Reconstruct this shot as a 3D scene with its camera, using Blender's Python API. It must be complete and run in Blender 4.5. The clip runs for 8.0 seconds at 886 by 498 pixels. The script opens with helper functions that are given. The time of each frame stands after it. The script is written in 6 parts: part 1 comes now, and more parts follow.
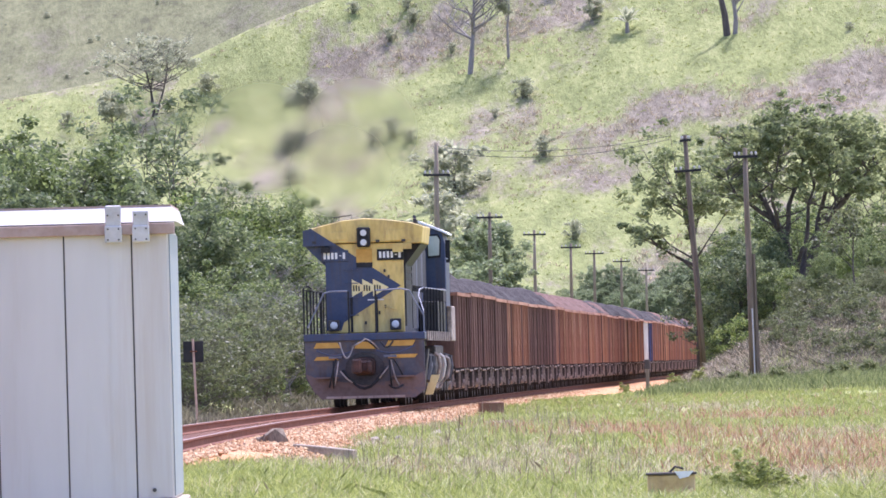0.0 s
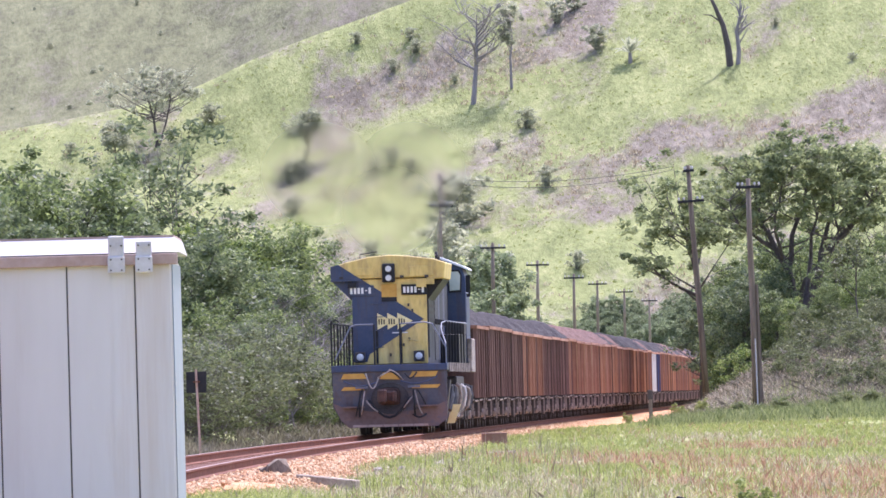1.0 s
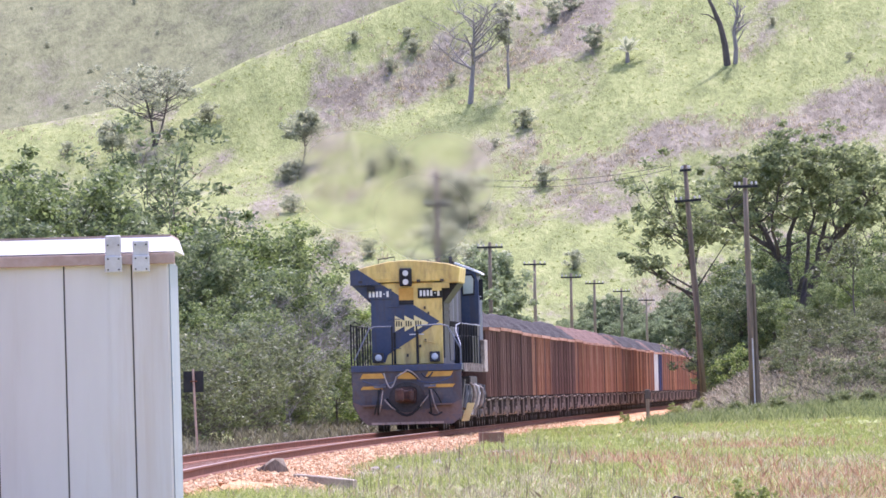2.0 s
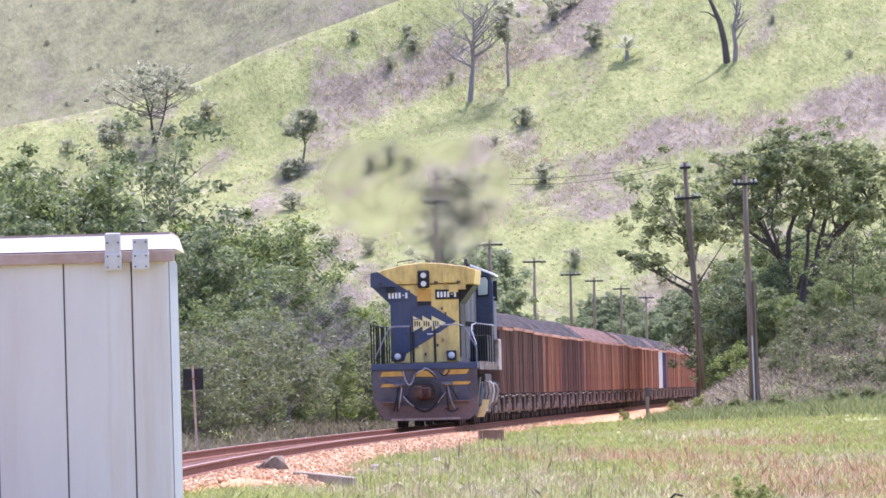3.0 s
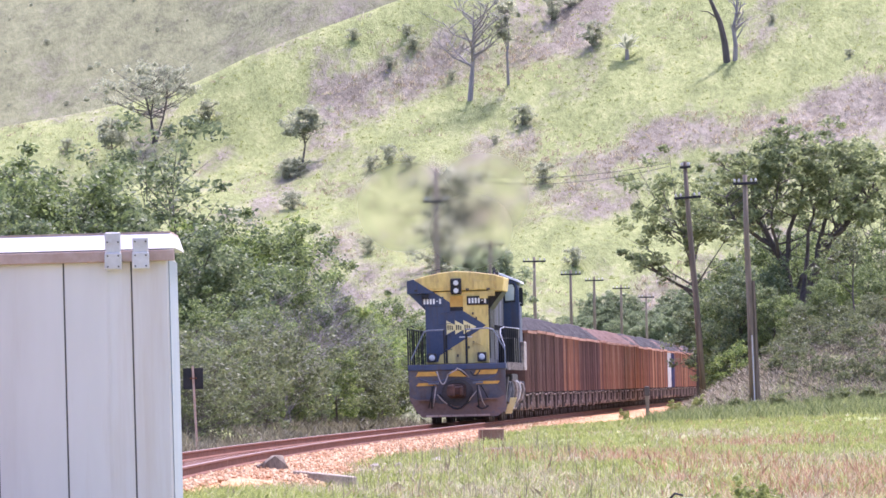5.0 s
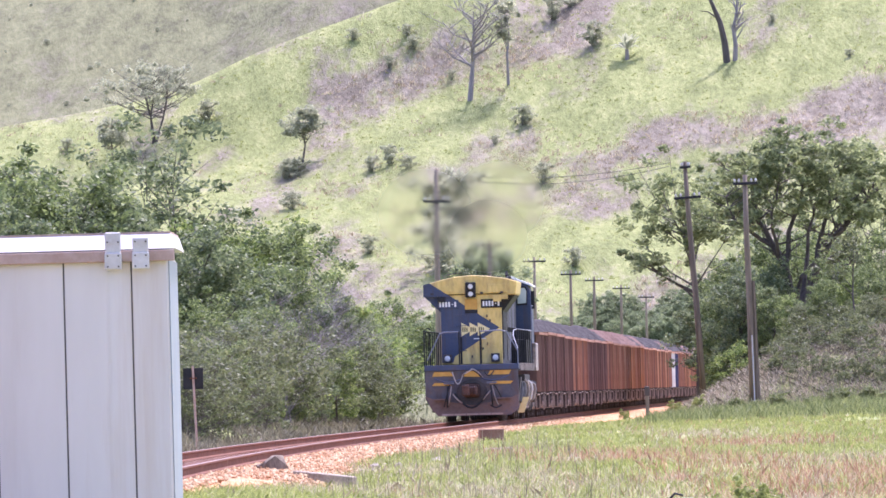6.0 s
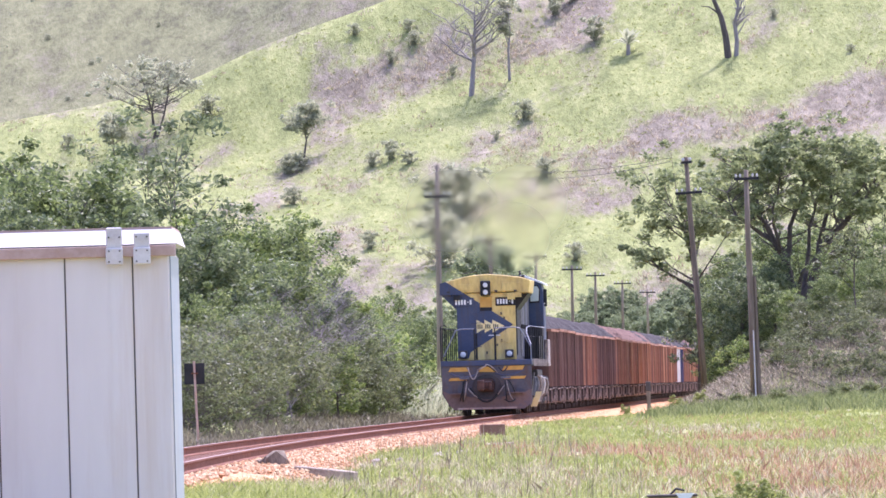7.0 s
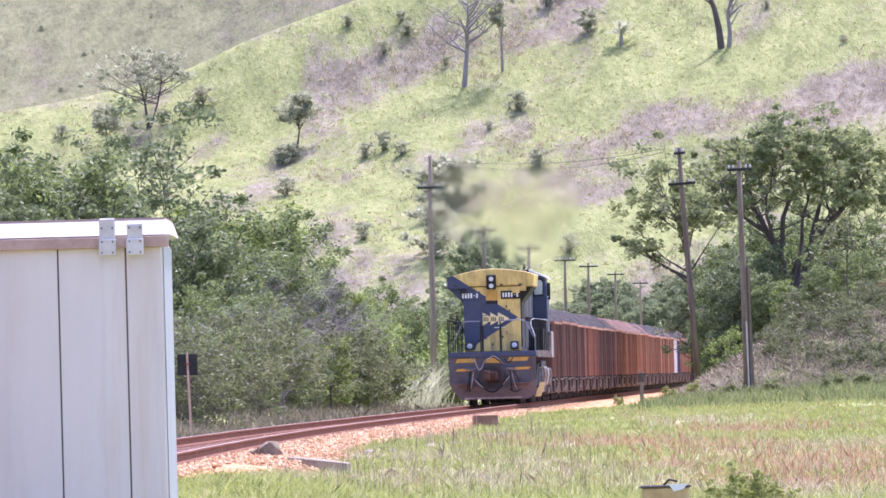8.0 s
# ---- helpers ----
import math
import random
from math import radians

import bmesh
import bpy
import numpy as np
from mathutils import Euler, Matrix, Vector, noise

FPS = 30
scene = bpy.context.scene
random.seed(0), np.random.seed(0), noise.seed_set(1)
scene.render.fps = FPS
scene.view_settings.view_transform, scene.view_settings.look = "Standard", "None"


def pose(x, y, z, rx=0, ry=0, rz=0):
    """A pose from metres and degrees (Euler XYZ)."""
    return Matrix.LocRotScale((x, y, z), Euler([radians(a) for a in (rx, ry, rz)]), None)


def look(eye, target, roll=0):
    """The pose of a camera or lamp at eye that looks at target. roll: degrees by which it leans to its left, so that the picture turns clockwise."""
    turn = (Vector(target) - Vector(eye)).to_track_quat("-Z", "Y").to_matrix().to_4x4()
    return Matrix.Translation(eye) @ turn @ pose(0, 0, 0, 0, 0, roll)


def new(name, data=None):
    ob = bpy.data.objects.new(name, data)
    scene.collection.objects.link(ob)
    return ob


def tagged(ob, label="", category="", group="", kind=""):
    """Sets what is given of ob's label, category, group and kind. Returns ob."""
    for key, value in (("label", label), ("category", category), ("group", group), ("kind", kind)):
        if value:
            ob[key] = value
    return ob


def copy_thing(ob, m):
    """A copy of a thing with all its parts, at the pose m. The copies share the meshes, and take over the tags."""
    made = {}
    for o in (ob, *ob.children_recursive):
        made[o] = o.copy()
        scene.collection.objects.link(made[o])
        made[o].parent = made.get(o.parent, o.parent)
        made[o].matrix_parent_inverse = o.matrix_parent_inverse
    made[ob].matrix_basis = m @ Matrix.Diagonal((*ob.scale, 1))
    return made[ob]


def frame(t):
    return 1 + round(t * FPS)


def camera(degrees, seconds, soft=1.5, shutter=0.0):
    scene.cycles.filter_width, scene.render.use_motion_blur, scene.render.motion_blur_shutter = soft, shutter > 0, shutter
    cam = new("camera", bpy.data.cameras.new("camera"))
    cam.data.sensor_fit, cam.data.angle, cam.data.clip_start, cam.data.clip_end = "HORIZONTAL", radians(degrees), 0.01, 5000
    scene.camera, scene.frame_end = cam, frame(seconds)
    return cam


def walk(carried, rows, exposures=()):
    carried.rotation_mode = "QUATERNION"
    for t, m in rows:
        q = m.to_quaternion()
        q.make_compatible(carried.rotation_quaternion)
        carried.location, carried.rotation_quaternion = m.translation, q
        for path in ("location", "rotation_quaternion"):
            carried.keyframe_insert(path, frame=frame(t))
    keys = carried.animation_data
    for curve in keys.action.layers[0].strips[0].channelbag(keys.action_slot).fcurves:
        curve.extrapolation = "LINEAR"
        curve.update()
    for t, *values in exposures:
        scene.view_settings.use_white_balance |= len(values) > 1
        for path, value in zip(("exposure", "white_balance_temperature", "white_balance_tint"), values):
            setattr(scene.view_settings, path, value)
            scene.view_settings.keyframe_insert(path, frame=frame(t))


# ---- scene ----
# ---------- camera: a long lens on a tripod, nudged in tilt ----------
F = 17600.0 / 784.0
cam = camera(math.degrees(2 * math.atan(1 / F)), 8.0, soft=1.6)
EYE, TILT, ROLL = (0.0, 0.0, 1.0), 0.82, -1.5
UNIT = math.degrees(1 / 17600.0)


def aim(dx, dy):
    return pose(*EYE, 90 + TILT + dy * UNIT, 0, dx * UNIT) @ pose(0, 0, 0, 0, 0, ROLL)


AIM = [(0.0, 1.5, -47.5), (0.1, 3, -40.5), (0.2, 4.5, -31.5), (0.3, 6, -19.5), (0.4, 7.2, -10), (0.5, 8, -4), (0.6, 8, 2), (0.7, 7.5, 4.5), (0.8, 7, 6.2), (1.0, 5.5, 6.5), (1.5, 1.7, 6.5), (3.0, 0, 1), (3.5, 0, 0.2), (4.0, 0, 0), (4.5, 0, 0), (6.0, 0, 0),
       (6.5, 0, 0), (6.8, 0.5, -1), (6.9, 1.5, -3), (7.0, 2.4, -8.5), (7.1, -2, -7.5), (7.2, -2, -2), (7.3, -2, -14), (7.4, -2.4, -19), (7.5, -2.8, -17),
       (7.6, -5, -26), (7.7, -6.5, -31), (7.8, -7.5, -28.5), (7.9, -8.5, -26.5), (8.0, -9.5, -25)]
walk(cam, [(t, aim(dx, dy)) for t, dx, dy in AIM], [(0.0, 1.60, 5720, 29), (1.5, 1.65, 5720, 30), (4.0, 1.74, 5720, 34), (8.0, 1.78, 5720, 34)])

# ---------- sky, sun, exposure ----------
SUN_ELEV, SUN_AZ = 61.0, 22.0   # azimuth clockwise from the way the camera looks
world = bpy.data.worlds.new("sky")
scene.world = world
world.use_nodes = True
wn = world.node_tree.nodes
sky = wn.new("ShaderNodeTexSky")
sky.sky_type = "NISHITA"
sky.sun_disc = False
sky.sun_elevation = radians(SUN_ELEV)
sky.sun_rotation = radians(SUN_AZ)
sky.dust_density = 4.0
wn["Background"].inputs["Strength"].default_value = 0.15
world.node_tree.links.new(sky.outputs[0], wn["Background"].inputs["Color"])
sun = new("sun", bpy.data.lights.new("sun", "SUN"))
sun.data.energy, sun.data.angle, sun.data.color = 2.1, radians(2.2), (1.0, 0.96, 0.9)
a, e = radians(SUN_AZ), radians(SUN_ELEV)
sun.matrix_basis = look((math.sin(a) * math.cos(e) * 300, math.cos(a) * math.cos(e) * 300, math.sin(e) * 300), (0, 0, 0))


# ---------- materials ----------
def mat(name, cols, rough=0.8, metal=0.0, scale=3.0, fine=30.0, bump=0.3, contrast=0.5, stretch=(1, 1, 1), rand=0.0, island=False, spec=0.4, coord="Object", bdist=0.02, grime=0.0, dirt=(0.05, 0.038, 0.03), streak=(5, 5, 0.5)):
    """A surface of two or three colours, mixed by noise at two scales, with grain in relief."""
    m = bpy.data.materials.new(name)
    m.use_nodes = True
    nt = m.node_tree
    N, L = nt.nodes, nt.links
    b = N["Principled BSDF"]
    b.inputs["Roughness"].default_value, b.inputs["Metallic"].default_value = rough, metal
    b.inputs["Specular IOR Level"].default_value = spec
    tc = N.new("ShaderNodeTexCoord")
    mp = N.new("ShaderNodeMapping")
    mp.inputs["Scale"].default_value = stretch
    L.new(tc.outputs[coord], mp.inputs[0])
    n1, n2 = N.new("ShaderNodeTexNoise"), N.new("ShaderNodeTexNoise")
    for n, s in ((n1, scale), (n2, fine)):
        n.inputs["Scale"].default_value, n.inputs["Detail"].default_value = s, 6
        L.new(mp.outputs[0], n.inputs["Vector"])
    mix = N.new("ShaderNodeMath")
    mix.operation = "MULTIPLY_ADD"
    mix.inputs[1].default_value = 0.35
    L.new(n2.outputs[0], mix.inputs[0])
    sc = N.new("ShaderNodeMath")
    sc.operation = "MULTIPLY"
    sc.inputs[1].default_value = 0.65
    L.new(n1.outputs[0], sc.inputs[0])
    L.new(sc.outputs[0], mix.inputs[2])
    fac = mix
    if rand or island:
        inf = N.new("ShaderNodeNewGeometry" if island else "ShaderNodeObjectInfo")
        r = N.new("ShaderNodeMath")
        r.operation = "MULTIPLY_ADD"
        r.inputs[1].default_value = rand
        L.new(inf.outputs["Random Per Island" if island else "Random"], r.inputs[0])
        sub = N.new("ShaderNodeMath")
        sub.operation = "SUBTRACT"
        sub.inputs[1].default_value = rand / 2
        L.new(mix.outputs[0], sub.inputs[0])
        L.new(sub.outputs[0], r.inputs[2])
        fac = r
    ramp = N.new("ShaderNodeValToRGB")
    el = ramp.color_ramp.elements
    lo, hi = 0.5 - 0.25 * (1.2 - contrast), 0.5 + 0.25 * (1.2 - contrast)
    el[0].position, el[1].position = lo, hi
    el[0].color, el[1].color = (*cols[0], 1), (*cols[-1], 1)
    for k, c in enumerate(cols[1:-1]):
        x = el.new(lo + (hi - lo) * (k + 1) / (len(cols) - 1))
        x.color = (*c, 1)
    L.new(fac.outputs[0], ramp.inputs[0])
    L.new(ramp.outputs[0], b.inputs["Base Color"])
    if grime:
        m3 = N.new("ShaderNodeMapping")
        m3.inputs["Scale"].default_value = streak
        L.new(tc.outputs[coord], m3.inputs[0])
        n3 = N.new("ShaderNodeTexNoise")
        n3.inputs["Scale"].default_value, n3.inputs["Detail"].default_value, n3.inputs["Roughness"].default_value = 1.0, 8, 0.7
        L.new(m3.outputs[0], n3.inputs["Vector"])
        mr = N.new("ShaderNodeMapRange")
        mr.inputs[1].default_value, mr.inputs[2].default_value, mr.inputs[4].default_value = 0.48, 0.72, grime
        L.new(n3.outputs[0], mr.inputs[0])
        mg = N.new("ShaderNodeMix")
        mg.data_type = "RGBA"
        mg.inputs["B"].default_value = (*dirt, 1)
        L.new(mr.outputs[0], mg.inputs["Factor"]), L.new(ramp.outputs[0], mg.inputs["A"])
        L.new(mg.outputs["Result"], b.inputs["Base Color"])
    if bump:
        bp = N.new("ShaderNodeBump")
        bp.inputs["Strength"].default_value, bp.inputs["Distance"].default_value = bump, bdist
        L.new(n2.outputs[0], bp.inputs["Height"])
        L.new(bp.outputs[0], b.inputs["Normal"])
    return m


def leafmat(name, cols, rand=0.7, through_light=0.42):
    m = mat(name, cols, rough=0.55, scale=0.5, fine=6, bump=0, island=True, rand=rand, contrast=0.3, spec=0.35)
    N, L = m.node_tree.nodes, m.node_tree.links
    b = N["Principled BSDF"]
    tr, mx = N.new("ShaderNodeBsdfTranslucent"), N.new("ShaderNodeMixShader")
    src = b.inputs["Base Color"].links[0].from_socket
    L.new(src, tr.inputs[0])
    mx.inputs[0].default_value = through_light
    out = N["Material Output"]
    L.new(b.outputs[0], mx.inputs[1]), L.new(tr.outputs[0], mx.inputs[2]), L.new(mx.outputs[0], out.inputs[0])
    return m


M = {}
M["steel_dark"] = mat("dark_steel", [(0.035, 0.035, 0.04), (0.1, 0.088, 0.084)], 0.7, 0.2, 2, 20, spec=0.08)
M["bogie"] = mat("rusty_black_running_gear", [(0.0286, 0.027, 0.0302), (0.0676, 0.0608, 0.0616), (0.13, 0.112, 0.108)], 0.85, 0.0, 3, 9, 0.4, 0.6, spec=0.08)
# pale iron; on the running gear its tone stands for highlights
M["pale_iron"] = mat("pale_highlight_iron", [(0.162, 0.135, 0.124), (0.27, 0.23, 0.209), (0.405, 0.351, 0.317)], 0.85, 0.0, 3, 12, 0.3, 0.5, spec=0.08)
M["blue"] = mat("blue_paint", [(0.0342, 0.046, 0.083), (0.0475, 0.0644, 0.116), (0.0712, 0.0828, 0.12)], 0.5, 0, 1.2, 12, 0.1, 0.4, grime=0.7, dirt=(0.075, 0.055, 0.05), spec=0.2)
M["blue_dirty"] = mat("mud_splashed_blue_paint", [(0.0753, 0.0762, 0.0936), (0.103, 0.101, 0.116), (0.165, 0.122, 0.0936)], 0.7, 0, 1.2, 12, 0.2, 0.5, grime=0.9, dirt=(0.1, 0.062, 0.05), streak=(2.5, 2.5, 1.2), spec=0.08)
M["yellow"] = mat("yellow_paint", [(0.43, 0.3, 0.085), (0.62, 0.455, 0.14), (0.68, 0.53, 0.21)], 0.5, 0, 1.3, 9, 0.1, 0.5, (1, 1, 0.45), grime=0.8, dirt=(0.24, 0.16, 0.085), streak=(3, 3, 0.7))
M["grey"] = mat("grey_sooty_panel", [(0.03, 0.0315, 0.0375), (0.0638, 0.066, 0.0735), (0.128, 0.128, 0.135)], 0.65, 0, 1.2, 10, 0.15, 0.4, (1, 1, 0.3), grime=0.6, spec=0.08)
M["white"] = mat("worn_white_paint", [(0.55, 0.54, 0.52), (0.75, 0.75, 0.74)], 0.5, 0, 2, 14, 0.1)
M["railgrey"] = mat("pale_grey_rail_paint", [(0.1, 0.115, 0.16), (0.19, 0.205, 0.25)], 0.5, 0, 4, 30, 0.05)
M["pilot"] = mat("rusty_pilot_paint", [(0.125, 0.0825, 0.07), (0.169, 0.117, 0.103), (0.106, 0.0975, 0.119)], 0.75, 0, 1.1, 9, 0.3, 0.5, spec=0.08)
M["rust"] = mat("rail_rust", [(0.0968, 0.0403, 0.025), (0.194, 0.084, 0.0515)], 0.8, 0.1, 3, 40, 0.3, spec=0.1)
M["railtop"] = mat("worn_rail_head", [(0.14, 0.085, 0.066), (0.21, 0.135, 0.11)], 0.6, 0.1, 3, 20, 0.05, spec=0.15)
RUSTY = dict(spec=0.1, rough=0.8, scale=0.7, fine=7, bump=0.3, contrast=0.5, stretch=(1, 1, 0.25), grime=0.8, streak=(1, 2.5, 0.3))
M["wag_dark"] = mat("dark_wagon_paint", [(0.0336, 0.0234, 0.0219), (0.07, 0.0424, 0.0387), (0.12, 0.0761, 0.0626)], rand=0.25, dirt=(0.22, 0.136, 0.099), **RUSTY)
M["wag_red"] = mat("rusty_red_wagon_paint", [(0.184, 0.091, 0.0616), (0.305, 0.151, 0.102), (0.461, 0.262, 0.183)], rand=0.2, dirt=(0.333, 0.203, 0.138), **RUSTY)
M["wag_orange"] = mat("orange_rust_wagon_paint", [(0.254, 0.127, 0.077), (0.403, 0.209, 0.125), (0.552, 0.321, 0.21)], rand=0.25, dirt=(0.38, 0.24, 0.16), **RUSTY)
M["wag_plum"] = mat("dark_plum_wagon_paint", [(0.0948, 0.0575, 0.0519), (0.162, 0.0957, 0.0839), (0.243, 0.152, 0.131)], rand=0.3, dirt=(0.226, 0.131, 0.096), **RUSTY)
M["wag_pale"] = mat("flaking_tan_wagon_paint", [(0.293, 0.171, 0.0965), (0.39, 0.251, 0.145), (0.449, 0.321, 0.193)], rand=0.25, dirt=(0.22, 0.12, 0.08), **RUSTY)
M["wag_blue"] = mat("blue_wagon_paint", [(0.03, 0.05, 0.15), (0.06, 0.09, 0.24)], 0.6, 0, 0.7, 7, 0.2)
M["ore_dark"] = mat("dark_ore", [(0.02, 0.019, 0.021), (0.065, 0.06, 0.06)], 0.9, 0, 2, 14, 0.8, bdist=0.05, spec=0.08)
M["ore_red"] = mat("reddish_ore", [(0.08, 0.05, 0.043), (0.16, 0.105, 0.09)], 0.9, 0, 2, 14, 0.8, bdist=0.05, spec=0.08)
M["ballast"] = mat("orange_ballast", [(0.3, 0.14, 0.0642), (0.44, 0.233, 0.12), (0.54, 0.346, 0.197)], 0.9, 0, 1.5, 12, 0.9, 0.6, bdist=0.06, spec=0.08)
M["sleeper"] = mat("stained_sleeper", [(0.14, 0.075, 0.05), (0.24, 0.13, 0.095)], 0.9, 0, 3, 25, 0.4)
M["stone"] = mat("ballast_stones", [(0.28, 0.149, 0.0716), (0.43, 0.26, 0.139), (0.56, 0.424, 0.259)], 0.9, 0, 2, 30, 0.4, 0.4, island=True, rand=0.5, spec=0.08)
M["wood"] = mat("weathered_pole_wood", [(0.0784, 0.0616, 0.047), (0.168, 0.132, 0.1), (0.269, 0.22, 0.165)], 0.9, 0, 2, 12, 0.5, 0.5, (4, 4, 0.2), rand=0.3, spec=0.08)
M["concrete"] = mat("weathered_concrete", [(0.26, 0.215, 0.17), (0.44, 0.38, 0.32)], 0.9, 0, 3, 25, 0.5)
M["cab_white"] = mat("chalky_white_enamel", [(0.437, 0.405, 0.38), (0.536, 0.5, 0.473), (0.598, 0.564, 0.539)], 0.5, 0, 1.0, 6, 0.05, 0.1, (1.2, 1.2, 0.2), grime=0.6, dirt=(0.43, 0.335, 0.26), streak=(3.5, 3.5, 0.22))
M["cab_roof"] = mat("bleached_roof_paint", [(0.42, 0.389, 0.372), (0.521, 0.492, 0.476)], 0.45, 0, 2, 9, 0.05, 0.2)
M["cab_rust"] = mat("rust_stained_edge", [(0.3, 0.2, 0.16), (0.42, 0.31, 0.27)], 0.8, 0, 6, 30, 0.2)
M["cab_blue"] = mat("pale_blue_grey_side", [(0.2, 0.24, 0.28), (0.27, 0.31, 0.35)], 0.5, 0, 1.5, 8, 0.05, 0.3, grime=0.5, dirt=(0.3, 0.24, 0.19))
M["beam"] = mat("earth_stained_concrete", [(0.18, 0.143, 0.107), (0.279, 0.23, 0.172), (0.344, 0.295, 0.23)], 0.9, 0, 3, 25, 0.5)
M["seam"] = mat("dark_rubber_seal", [(0.05, 0.045, 0.04), (0.1, 0.085, 0.075)], 0.8, 0, 4, 30, 0.2)
M["galv"] = mat("dull_galvanised_plate", [(0.42, 0.39, 0.37), (0.55, 0.53, 0.52)], 0.6, 0.0, 6, 40, 0.1)
M["black"] = mat("black_paint", [(0.012, 0.012, 0.014), (0.03, 0.03, 0.034)], 0.6, 0, 4, 30, 0.1, spec=0.2)
M["lens"] = mat("lamp_glass", [(0.518, 0.518, 0.518), (0.634, 0.634, 0.634)], 0.15, 0.0, 20, 60, 0)
M["bark"] = mat("tree_bark", [(0.05, 0.042, 0.036), (0.12, 0.1, 0.09)], 0.9, 0, 2, 14, 0.6, 0.5, (3, 3, 0.5))
M["deadwood"] = mat("bleached_bark", [(0.16, 0.14, 0.14), (0.3, 0.27, 0.26)], 0.9, 0, 2, 14, 0.6, 0.5, (3, 3, 0.5))
M["leaf_mid"] = leafmat("mid_green_leaves", [(0.079, 0.105, 0.042), (0.145, 0.192, 0.066), (0.241, 0.292, 0.103)])
M["leaf_dark"] = leafmat("dark_green_leaves", [(0.0803, 0.105, 0.0506), (0.141, 0.182, 0.0825), (0.219, 0.259, 0.119)])
M["leaf_olive"] = leafmat("olive_dusty_leaves", [(0.07, 0.0816, 0.0361), (0.118, 0.138, 0.0589), (0.185, 0.207, 0.0902)])
M["leaf_bright"] = leafmat("bright_yellow_green_leaves", [(0.081, 0.122, 0.031), (0.175, 0.244, 0.062), (0.303, 0.353, 0.106)])
# leaf_far and leaf_foot carry distance haze as a paler, greyer leaf colour
M["leaf_far"] = leafmat("haze_paled_leaves", [(0.253, 0.267, 0.184), (0.328, 0.348, 0.229), (0.417, 0.433, 0.286)], 0.5, 0.65)
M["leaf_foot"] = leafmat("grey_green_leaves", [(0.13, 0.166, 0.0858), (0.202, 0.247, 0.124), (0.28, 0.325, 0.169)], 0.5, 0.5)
M["leaf_crown"] = leafmat("dusty_green_leaves", [(0.125, 0.155, 0.07), (0.205, 0.245, 0.105), (0.3, 0.335, 0.15)], 0.7, 0.52)
M["leaf_dry"] = leafmat("dry_scrub_twigs", [(0.17, 0.138, 0.107), (0.283, 0.241, 0.176), (0.425, 0.372, 0.265)])
M["leaf_brown"] = leafmat("brown_dry_scrub", [(0.075, 0.066, 0.045), (0.12, 0.108, 0.074), (0.19, 0.172, 0.118)])
M["flower"] = leafmat("red_blossom", [(0.35, 0.09, 0.07), (0.5, 0.16, 0.11)])
M["grass"] = leafmat("green_grass_blades", [(0.17, 0.2, 0.05), (0.26, 0.295, 0.08), (0.37, 0.39, 0.135)])
M["grass_dry"] = leafmat("dry_grass_stalks", [(0.26, 0.208, 0.129), (0.38, 0.322, 0.212), (0.5, 0.458, 0.304)])
M["grass_red"] = leafmat("reddish_seeding_grass", [(0.231, 0.117, 0.0704), (0.347, 0.196, 0.119), (0.441, 0.297, 0.185)])
M["grass_dark"] = leafmat("deep_green_grass", [(0.1, 0.125, 0.045), (0.16, 0.19, 0.07), (0.25, 0.275, 0.115)])


# ---------- mesh helpers ----------
def quad_mesh(bm, c):
    v = [bm.verts.new(p) for p in c]
    for f in ((0, 3, 2, 1), (4, 5, 6, 7), (0, 1, 5, 4), (1, 2, 6, 5), (2, 3, 7, 6), (3, 0, 4, 7)):
        bm.faces.new([v[i] for i in f])


def box(bm, x0, x1, y0, y1, z0, z1):
    quad_mesh(bm, [(x0, y0, z0), (x1, y0, z0), (x1, y1, z0), (x0, y1, z0), (x0, y0, z1), (x1, y0, z1), (x1, y1, z1), (x0, y1, z1)])


def prism(bm, poly, y0, y1):
    """A polygon of (x, z), drawn out from y0 to y1."""
    a = [bm.verts.new((x, y0, z)) for x, z in poly]
    b = [bm.verts.new((x, y1, z)) for x, z in poly]
    bm.faces.new(a), bm.faces.new(b[::-1])
    for i in range(len(poly)):
        j = (i + 1) % len(poly)
        bm.faces.new((a[j], a[i], b[i], b[j]))


def tube(bm, pts, radii, sides=6):
    """A round bar through points."""
    pts = [Vector(p) for p in pts]
    if not hasattr(radii, "__len__"):
        radii = [radii] * len(pts)
    rings = []
    for i, p in enumerate(pts):
        d = (pts[min(i + 1, len(pts) - 1)] - pts[max(i - 1, 0)]).normalized()
        u = d.cross(Vector((0.31, 0.2, 0.93)) if abs(d.z) < 0.9 else Vector((1, 0.1, 0))).normalized()
        w = d.cross(u)
        rings.append([bm.verts.new(p + (u * math.cos(k * 2 * math.pi / sides) + w * math.sin(k * 2 * math.pi / sides)) * radii[i]) for k in range(sides)])
    for a, b in zip(rings, rings[1:]):
        for k in range(sides):
            bm.faces.new((a[k], a[(k + 1) % sides], b[(k + 1) % sides], b[k]))
    bm.faces.new(rings[0][::-1]), bm.faces.new(rings[-1])


def finish(bm, bevel=0.0):
    bmesh.ops.recalc_face_normals(bm, faces=bm.faces)
    if bevel:
        bmesh.ops.bevel(bm, geom=bm.edges, offset=bevel, segments=1, affect="EDGES")


def part(name, bm, material, parent=None, label="", bevel=0.0, smooth=False):
    finish(bm, bevel)
    me = bpy.data.meshes.new(name)
    bm.to_mesh(me)
    bm.free()
    me.materials.append(material)
    if smooth:
        for p in me.polygons:
            p.use_smooth = True
    ob = new(name, me)
    if parent:
        ob.parent = parent
    return tagged(ob, label)


